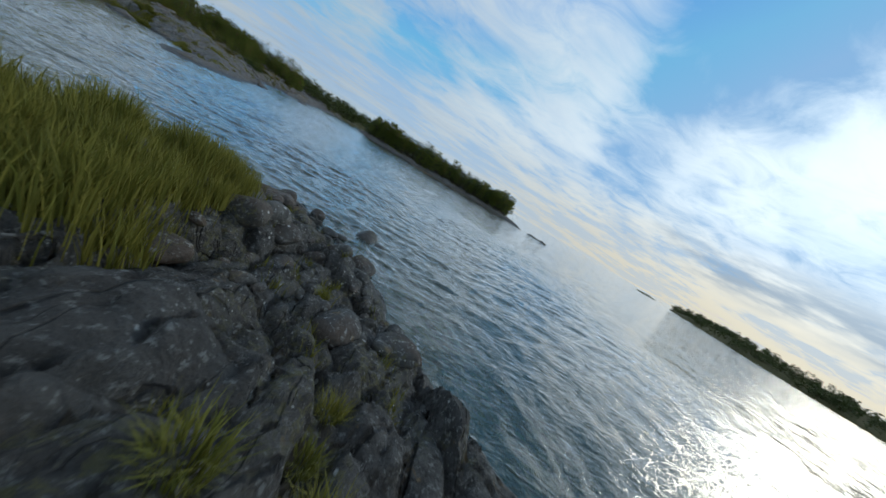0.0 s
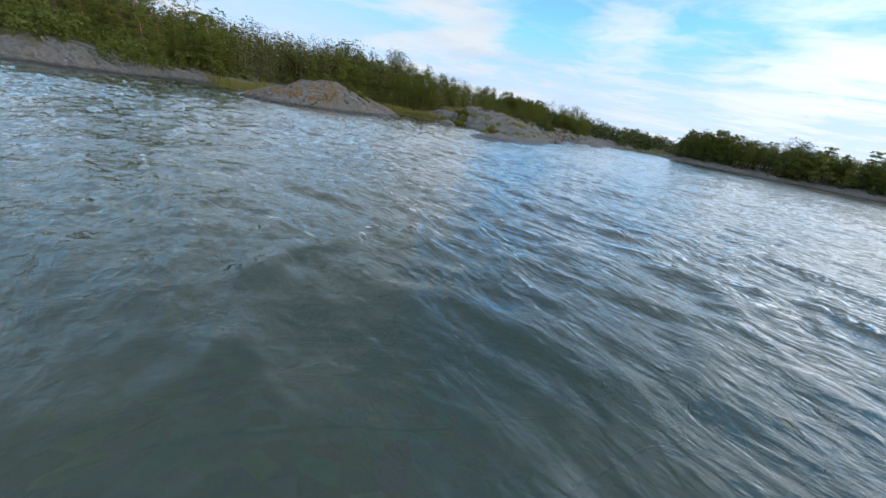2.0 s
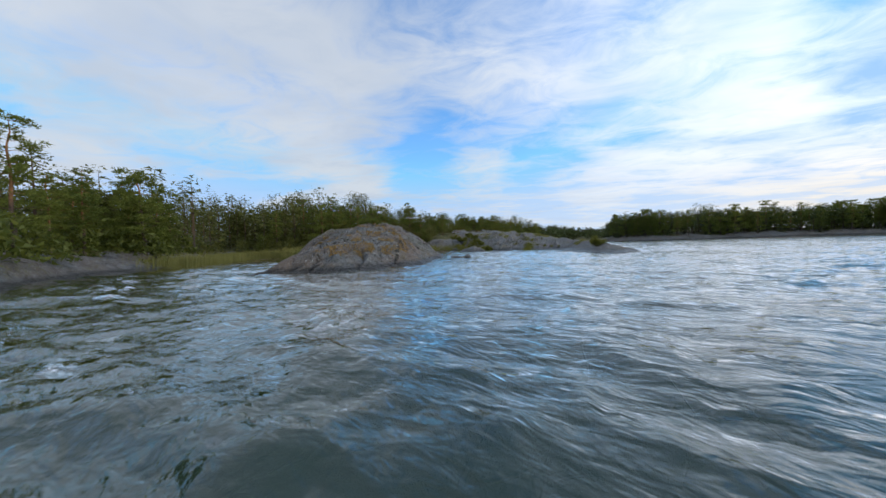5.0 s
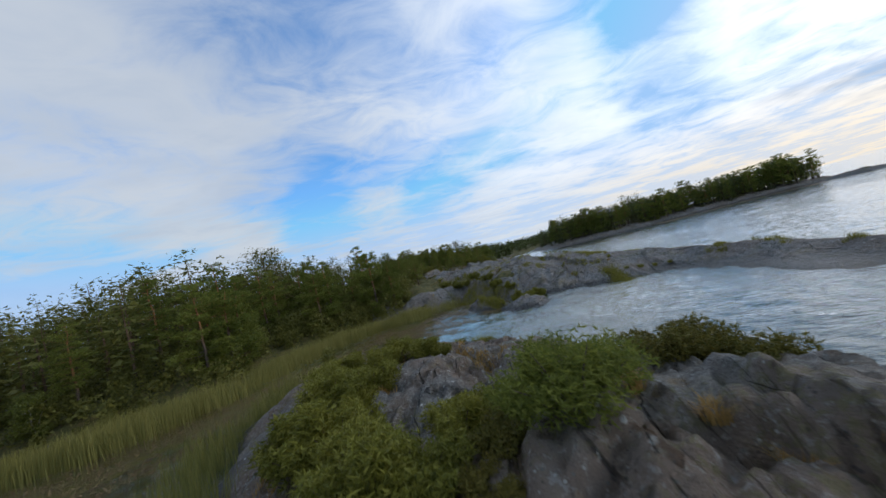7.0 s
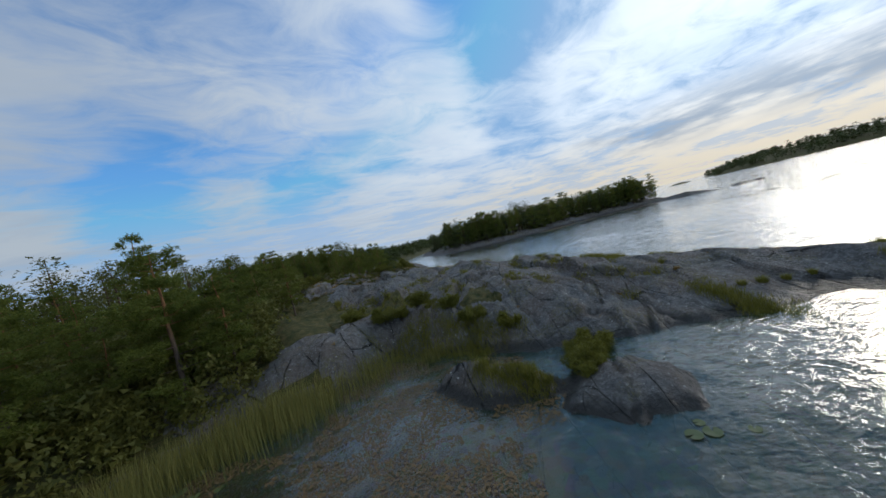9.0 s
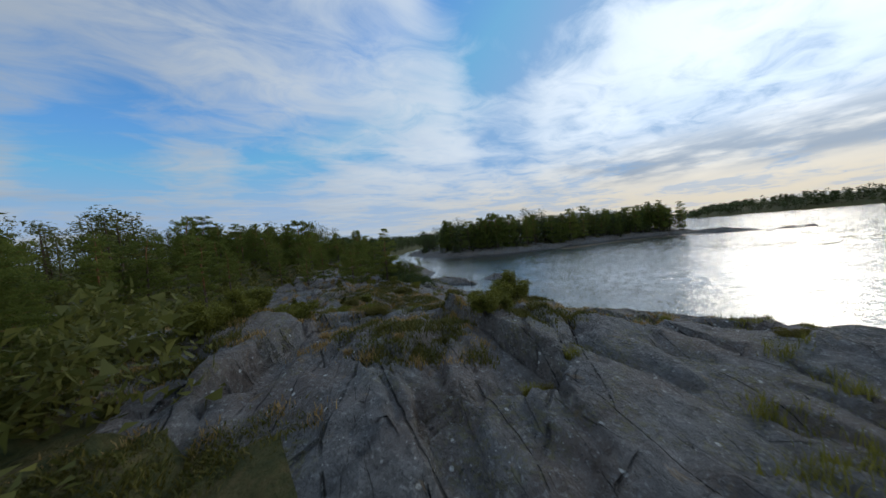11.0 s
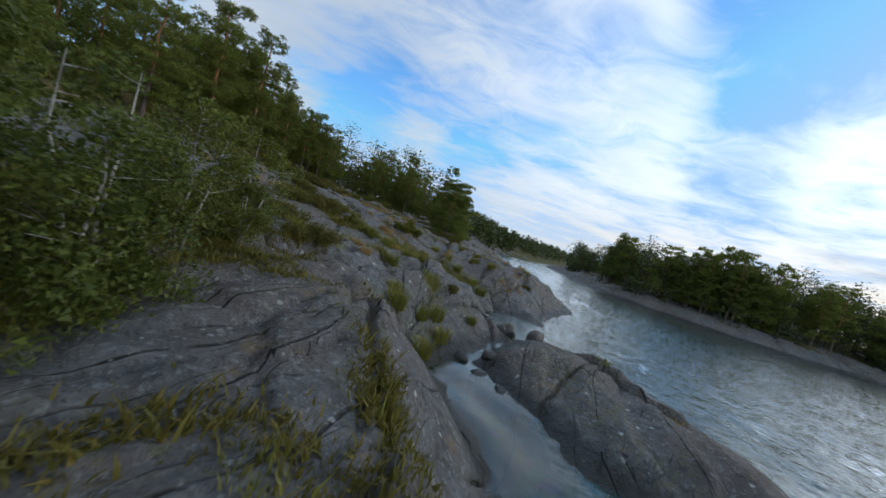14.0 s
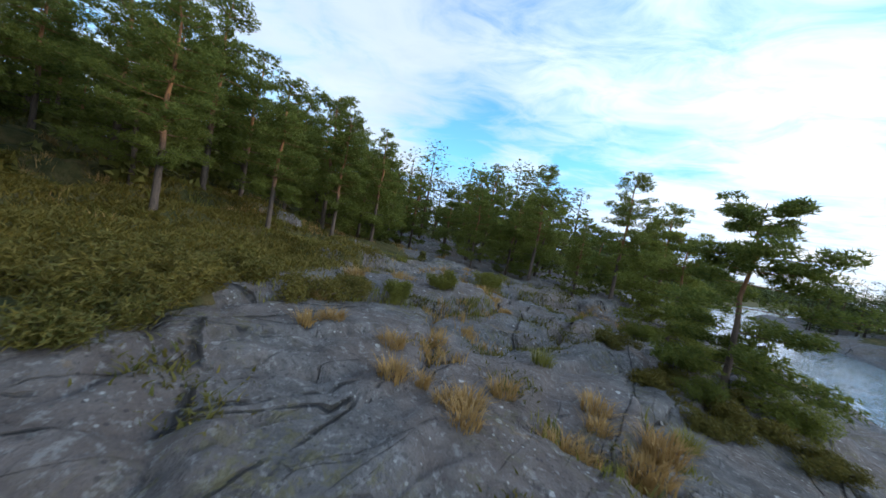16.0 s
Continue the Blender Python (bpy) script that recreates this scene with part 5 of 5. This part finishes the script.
for x, y, s in [(-8.0, 146.0, 1.5), (-7.6, 144.2, 1.6), (-6.6, 144.4, 1.5), (-8.6, 147.0, 1.3), (-7.0, 145.2, 1.4), (-9.4, 148.2, 1.3), (-11.8, 135.4, 1.5), (-10.7, 135.2, 1.6), (-10.9, 141.2, 1.4), (-13.4, 141.8, 1.5), (-14.3, 142.7, 1.5), (-12.6, 141.2, 1.5)]:
    sow(GRASS_GREEN, x, y, s)
for x, y, s in [(-14.1, 152.8, 1.4), (-15.7, 153.7, 1.3), (-18.1, 156.6, 1.5), (-18.0, 154.8, 1.3), (-12.7, 152.8, 1.5), (-11.3, 153.2, 1.6), (-15.1, 155.0, 1.2), (-13.2, 146.2, 1.4), (-14.4, 148.5, 1.3), (-13.5, 137.3, 1.4), (-13.6, 153.6, 1.3), (-12.0, 154.0, 1.4)]:
    sow(GRASS_DRY, x, y, s)

# tall grass over the inner headland
grassy = []
for _ in range(330):
    y = rng3.uniform(-18.0, -6.0)
    right = min(8.0, 4.2 + 0.9 * (-6.0 - y)) if y > -10.5 else 8.1 - 0.16 * abs(y + 11.5)
    grassy.append((right - 6.5 * rng3.random() ** 1.3, y))
meadow("tall_grass", grassy, 0.95, 110, GREEN, "tall yellow-green grass on the headland", 0.013, 0.4, 0.25)


def jointed(count, x0, x1, y0, y1, seed, reach, patch):
    """Spots along the rock's main joints and in hollows, thicker in patches."""
    r2 = np.random.RandomState(seed)
    x, y = r2.uniform(x0, x1, count), r2.uniform(y0, y1, count)
    h, d = ground_height(x, y)
    wu = x * 0.88 - y * 0.47 + 0.9 * fbm(x * 0.3, y * 0.3, 3, 40)
    wv = x * 0.47 + y * 0.88 + 0.9 * fbm(x * 0.3, y * 0.3, 3, 50)
    f1, f2, _, _, _ = cells(wu / 3.4, wv / 6.5, 5)
    g1, g2, _, _, _ = cells(wu / 1.1 + 4, wv / 2.3, 9)
    p = fbm(x * 0.25, y * 0.25, 3, 200 + patch)
    ok = (((f2 - f1 < reach) & (p > 0.0)) | ((g2 - g1 < reach * 0.9) & (p > 0.22))) & (h > 0.75) & (d > 1.6)
    ok &= ~((x < -13.5) & (y > 146.5) & (y < 153.5)) | (r2.uniform(0, 1, count) < 0.12)
    return list(zip(x[ok].tolist(), y[ok].tolist()))


meadow("joint_grass", jointed(9000, -33, 2, 95, 172, 1, 0.07, 0)[:1100], 0.26, 46, DRY, "dry orange grass in the joints of the rock", 0.011, 0.8, 0.13)
meadow("joint_grass", jointed(9000, -33, 2, 95, 172, 2, 0.055, 30)[:420], 0.28, 46, GREEN, "yellow-green grass in the joints of the rock", 0.011, 0.6, 0.15)
meadow("heather", jointed(9000, -33, -8, 100, 172, 3, 0.05, 60)[:300], 0.15, 130, HEATHER, "olive-brown heather in hollows of the rock", 0.018, 1.5, 0.24)
meadow("joint_grass", jointed(5000, -48, -33, 31, 62, 4, 0.09, 0)[:420], 0.22, 46, DRY, "dry straw grass in cracks of the dome rock", 0.011, 0.8, 0.13)
meadow("joint_grass", jointed(9000, -36, -6, 46, 95, 5, 0.06, 30)[:500], 0.35, 46, GREEN, "green grass in stripes on the low rock", 0.012, 0.6, 0.16)
meadow("joint_grass", [(8.6 + 5 * rng3.random(), -19 + 13 * rng3.random()) for _ in range(34)], 0.4, 24, GREEN, "thin green grass between the shore rocks", 0.011, 0.7, 0.12)
patchy = np.random.RandomState(77)
hx, hy = patchy.uniform(-41, -19, 6000), patchy.uniform(97, 121, 6000)
hp = fbm(hx * 0.3, hy * 0.3, 3, 260)
hh, hd = ground_height(hx, hy)
spots_a = [(float(a), float(b)) for a, b, q, d2 in zip(hx, hy, hp, hd) if q > 0.14 and d2 > 2.0][:700]
spots_b = [(float(a), float(b)) for a, b, q, d2 in zip(hx, hy, hp, hd) if 0.02 < q < 0.14 and d2 > 2.0][:380]
meadow("heather", spots_a, 0.2, 110, HEATHER, "brown and olive heather over the open rock", 0.018, 1.4, 0.26)
meadow("joint_grass", spots_b, 0.22, 40, DRY, "dry orange grass beside the heather", 0.011, 0.8, 0.16)
meadow("joint_grass", jointed(16000, -17, -7, 132.5, 147, 8, 0.085, 30)[:300], 0.3, 60, GREEN, "green and yellow grass filling the shore joints", 0.007, 0.8, 0.14)
meadow("heather", jointed(16000, -19, -9, 127, 146, 9, 0.075, 60)[:260], 0.16, 120, HEATHER, "olive heather along the joints", 0.015, 1.4, 0.2)
carpet = []
for _ in range(420):   # heather before the wood's edge
    carpet.append((rng3.uniform(-26, -19.2), rng3.uniform(151.0, 160)))
meadow("heather", carpet, 0.17, 170, HEATHER, "olive-brown heather and bilberry before the wood", 0.02, 1.5, 0.3)


def leafy(name, at, tall, per, leaf, mat, label):
    """Dense leafy bushes, joined: many small leaves about bent stems."""
    r2 = np.random.RandomState(per + len(at))
    v, f = [], []
    for x, y, s in at:
        z = height_at(x, y)
        n = int(per * s)
        m = 14   # sprays of leaves at the ends of the stems
        sa, sr = r2.uniform(0, 6.28, m), tall * s * 0.75 * np.sqrt(r2.uniform(0, 1, m))
        su = r2.uniform(0.12, 1.1, m) * (1.1 - 0.5 * sr / (tall * s * 0.75))
        ss = tall * s * r2.uniform(0.14, 0.32, m)
        w = r2.randint(0, m, n)
        o = r2.normal(0, 0.55, (n, 3)) * ss[w][:, None]
        c = np.stack([x + np.cos(sa) * sr, y + np.sin(sa) * sr, z + tall * s * su], -1)[w] + o
        tri = c[:, None, :] + r2.normal(0, 1, (n, 3, 3)) * leaf
        k = len(v)
        v += [tuple(q) for q in tri.reshape(-1, 3).tolist()]
        f += [(k + 3 * i, k + 3 * i + 1, k + 3 * i + 2) for i in range(n)]
    return tagged(part(name, v, f, mat), label, "bushes", kind="stuff")


leafy("leafy_bushes", [(-16.2, 124.3, 1.0), (-16.6, 125.4, 1.2), (-17.4, 124.6, 1.1), (-17.0, 126.4, 1.3), (-18.2, 125.8, 1.2), (-15.7, 126.6, 0.8), (-16.4, 123.2, 0.9), (-17.6, 123.4, 1.1), (-18.6, 127.2, 1.3),
                       (-16.3, 127.9, 1.1), (-18.9, 124.2, 1.2), (-15.5, 130.6, 0.8), (-16.6, 129.4, 1.1), (-19.6, 122.4, 1.0), (-18.6, 121.9, 0.9), (-15.6, 123.5, 0.7), (-15.3, 124.7, 0.6), (-15.9, 122.5, 0.7), (-16.8, 122.0, 0.9), (-15.5, 125.6, 0.7), (-17.4, 121.2, 0.8)],
      1.25, 4200, 0.018, BACKLIT_ALDER, "dark leafy bushes and saplings below the birches")

bank = [(rng3.uniform(-17.6, -15.2), rng3.uniform(128.6, 132.6)) for _ in range(45)]
meadow("tall_grass", bank, 0.42, 140, GREEN, "tall green and yellow grass in the hollow by the birches", 0.006, 0.8, 0.2)
leafy("leafy_bushes", [(-15.6, 131.4, 0.8), (-15.0, 130.4, 0.6), (-16.2, 132.8, 0.8), (-14.8, 129.4, 0.55), (-17.2, 133.4, 0.9), (-15.4, 133.0, 0.6)], 1.25, 2200, 0.025, BIRCH_LEAF, "yellow-green leafy bushes in the hollow")

BIRCHES = [birch(1, 3.6, 1.3), birch(2, 3.0, 1.4), birch(3, 2.4, 1.2)]
for i, (x, y, s) in enumerate([(-15.9, 125.6, 1.0), (-16.6, 127.0, 1.15), (-16.0, 128.8, 1.0), (-15.2, 129.9, 0.75), (-15.4, 131.6, 0.7), (-17.4, 128.6, 1.2), (-15.0, 132.6, 0.6), (-17.8, 130.4, 1.1), (-70.0, 67.4, 1.5), (-52.0, 84.5, 1.3)]):
    if i < 3:
        stand(BIRCHES[i], x, y, i * 80, s)
    else:
        again(BIRCHES[i % 3], x, y, i * 67, s)


# ---------------------------------------------------------------- reeds, pads, foam
def reed_bed(line, width, count, tall, label):
    r2 = np.random.RandomState(count)
    seg = list(zip(line, line[1:]))
    lens = np.array([math.hypot(b[0] - a[0], b[1] - a[1]) for a, b in seg])
    v, f = [], []
    us = np.linspace(0, 1, 40)
    clump = np.array([fbm((a[0] + (b[0] - a[0]) * us) * 0.5, (a[1] + (b[1] - a[1]) * us) * 0.5, 2, 350) for a, b in seg])
    for k in r2.choice(len(seg), count, p=lens / lens.sum()):
        a, b = seg[k]
        u = r2.rand()
        x = a[0] + (b[0] - a[0]) * u + r2.normal(0, width * 0.5)
        y = a[1] + (b[1] - a[1]) * u + r2.normal(0, width * 0.5)
        c = clump[k, min(int(u * 40), 39)]
        if c < -0.12:
            continue
        h = tall * r2.uniform(0.6, 1.15) * min(1.15, 0.75 + c)
        an = r2.uniform(0, 6.28)
        sx, sy = math.cos(an) * 0.010, math.sin(an) * 0.010
        lx, ly = r2.normal(0.04, 0.11, 2) * h
        n = len(v)
        v += [(x - sx, y - sy, -0.3), (x + sx, y + sy, -0.3), (x + lx * 0.35 + sx, y + ly * 0.35 + sy, h * 0.6), (x + lx * 0.35 - sx, y + ly * 0.35 - sy, h * 0.6), (x + lx, y + ly, h)]
        f += [(n, n + 1, n + 2, n + 3), (n + 3, n + 2, n + 4)]
    return tagged(part("reed_bed", v, f, REED), label, "reeds", kind="stuff")


reed_bed([(-77, 62), (-68, 62.4), (-60, 63.6), (-56.6, 67.4), (-54, 73.4), (-49.6, 78.6), (-45, 81.2), (-38, 81.0), (-35.4, 82.6)], 2.2, 26000, 1.6, "green-yellow reeds along the lagoon bank")
reed_bed([(-58, 36), (-60.5, 44), (-63, 51), (-71, 57)], 2.8, 10000, 1.3, "yellow-green reeds along the bay shore")
reed_bed([(-33.6, 80.4), (-31.6, 80.6), (-29.8, 77.4)], 1.0, 900, 1.0, "reeds in the narrow inlet behind the islet")
reed_bed([(-47.2, 44.5), (-48.6, 48), (-50.5, 52), (-51.5, 56), (-49.5, 62)], 1.5, 5200, 1.6, "thin reeds beside the dome rock")

pv, pf = [], []
for k in range(15):
    an = 0.25 + 5.8 * k / 14
    pv.append((math.cos(an), math.sin(an), 0.02 * math.sin(an * 3)))
pv.append((0.0, 0.0, -0.03))
pf = [(k, k + 1, 15) for k in range(14)]
pad = tagged(part("lily_pad", pv, pf, PAD), "green floating water-lily leaf", "lily pad", "water-lily leaves")
pad.matrix_world = pose(-30.9, 66.9, 0.02, 0, 0, 30) @ Matrix.Scale(0.24, 4)
pads = [(-31.3, 67.2), (-30.7, 67.3), (-30.2, 66.2)]
for _ in range(85):
    u = rng3.random()
    pads.append((-56 + 12 * u + rng3.gauss(0, 1.2), 69.5 + 9.5 * u + rng3.gauss(0, 1.2)))
for x, y in pads:
    again(pad, x, y, rng3.uniform(0, 360), rng3.uniform(0.14, 0.26), 0.0, 0.02)

# brown weed mats afloat in the lagoon and the bay behind the dome
m_weed, tw_ = material("floating_weed")
wn = tw_.noise(place(tw_), 14.0, 4)
finish(tw_, principled(tw_, tw_.ramp(wn, [(0.3, (0.07, 0.045, 0.016)), (0.55, (0.19, 0.112, 0.040)), (0.75, (0.27, 0.18, 0.07))]), 0.6, 0.35), wn, 0.4, 0.02)


def weed(cx0, cy0, rx, ry, turn, count, seed, label):
    r2 = np.random.RandomState(seed)
    a, b = r2.uniform(-1, 1, count), r2.uniform(-1, 1, count)
    x = cx0 + rx * a * math.cos(turn) - ry * b * math.sin(turn)
    y = cy0 + rx * a * math.sin(turn) + ry * b * math.cos(turn)
    dens = fbm(x * 0.22, y * 0.22, 3, 300 + seed) + 0.35 * fbm(x * 1.2, y * 1.2, 3, 310) + 0.52 - 0.55 * (a * a + b * b)
    h, d = ground_height(x, y)
    v, f = [], []
    for px, py, q, e in zip(x.tolist(), y.tolist(), dens.tolist(), d.tolist()):
        if q < 0.0 or e > -0.2:
            continue
        n = len(v)
        s = r2.uniform(0.015, 0.055)
        for k in range(5):
            an = 6.28 * k / 5
            w2 = s * r2.uniform(0.4, 1.4)
            v.append((px + math.cos(an) * w2, py + math.sin(an) * w2, 0.004 + r2.uniform(0, 0.008)))
        f.append(tuple(range(n, n + 5)))
    return tagged(part("water_weed", v, f, m_weed), label, "water weed", kind="stuff")


weed(-42.5, 72.0, 12.5, 7.5, 0.62, 70000, 1, "brown water weed afloat in the lagoon")
weed(-57.0, 60.0, 9.0, 4.5, 0.5, 16000, 2, "brown water weed afloat by the reeds")
weed(-56.0, 47.0, 8.0, 4.0, 1.2, 9000, 3, "brown water weed in the sheltered bay")

m_foam, tf_ = material("sea_foam")
fp = place(tf_)
lace = tf_.node("ShaderNodeAttribute")
lace.attribute_name = "lace"
fn = tf_.noise(fp, 7.0, 5, 0.7, 0.8)
thick_foam = tf_.step(tf_.math("ADD", fn, tf_.math("MULTIPLY", lace.outputs["Fac"], 0.22)), 0.62, 0.76)
white = principled(tf_, tf_.ramp(fn, [(0.3, (0.5, 0.55, 0.56)), (0.7, (0.82, 0.85, 0.86))]), 0.7, 0.3)
clear_foam = tf_.node("ShaderNodeBsdfTransparent", {"Color": (1, 1, 1, 1)})
foam_mix = tf_.node("ShaderNodeMixShader", {0: tf_.math("MULTIPLY", tf_.math("MULTIPLY", thick_foam, tf_.step(tf_.noise(fp, 1.1, 4, 0.6, 0.8), 0.48, 0.62)), 0.85), 1: clear_foam.outputs[0], 2: white.outputs[0]})
tf_.node("ShaderNodeOutputMaterial", {"Surface": foam_mix.outputs[0]})


def foam(path, wide, count, label):
    """A lacy ribbon of foam that lies on the water along a path."""
    r2 = np.random.RandomState(count)
    pts = []
    for (ax, ay), (bx, by) in zip(path, path[1:]):
        n = max(2, int(math.hypot(bx - ax, by - ay) / 0.12))
        pts += [(ax + (bx - ax) * k / n, ay + (by - ay) * k / n) for k in range(n)]
    xs, ys = np.array([q[0] for q in pts]), np.array([q[1] for q in pts])
    tx, ty = np.gradient(xs), np.gradient(ys)
    ln = np.hypot(tx, ty)
    nx, ny = -ty / ln, tx / ln
    w2 = wide * 2.0 * (0.75 + 0.9 * fbm(xs * 0.9, ys * 0.9, 3, count)) * np.sin(np.pi * np.linspace(0.02, 0.98, len(xs))) ** 0.4
    off = (0.35 + wide * 2.2) * fbm(xs * 0.6, ys * 0.6, 3, count + 9)
    v, f, e = [], [], []
    m = 9
    for i in range(len(xs)):
        for k in range(m):
            q = (k / (m - 1) - 0.5) * 2
            x, y = xs[i] + nx[i] * (q * w2[i] + off[i]), ys[i] + ny[i] * (q * w2[i] + off[i])
            v.append((x, y, 0.0))
            e.append(1 - abs(q))
    co = np.array(v)
    co[:, 2] = sea_height(co[:, 0], co[:, 1])[0] + 0.012 + 0.03 * np.array(e)
    for i in range(len(xs) - 1):
        for k in range(m - 1):
            p0 = i * m + k
            f.append((p0, p0 + 1, p0 + m + 1, p0 + m))
    ob = part("foam", co.tolist(), f, m_foam, None, "", True)
    ob.data.attributes.new("lace", "FLOAT", "POINT").data.foreach_set("value", np.array(e, np.float32))
    return tagged(ob, label, "foam", kind="stuff")


foam([(9.6, -2.6), (12.6, -3.4), (13.6, -5.6), (15.4, -11), (15.6, -15)], 0.3, 420, "white foam along the rocks")
foam([(-3.4, 142.8), (-1.0, 144.8), (1.0, 147.8)], 0.15, 160, "white foam along the rock's foot")
foam([(0.4, -1.7), (1.9, -1.8), (3.3, -1.9), (4.6, -1.9)], 0.42, 510, "white foam of a wave breaking on the shallows")
foam([(4.9, 1.8), (5.8, 1.9), (7.2, 2.1)], 0.14, 180, "white foam on a small breaking crest")
foam([(7.7, 4.8), (9.1, 4.7)], 0.12, 110, "white foam on a small breaking crest")
foam([(-1.0, -2.1), (1.3, -2.6), (3.3, -2.6)], 0.26, 240, "white foam on a wave near the shore")
foam([(8.6, -5.7), (8.5, -6.2), (8.1, -6.7), (7.6, -7.3)], 0.3, 220, "white foam between the shore stones")
foam([(13.2, -3.0), (13.3, -4.2), (12.4, -5.3)], 0.3, 260, "white foam round a dark shore rock")
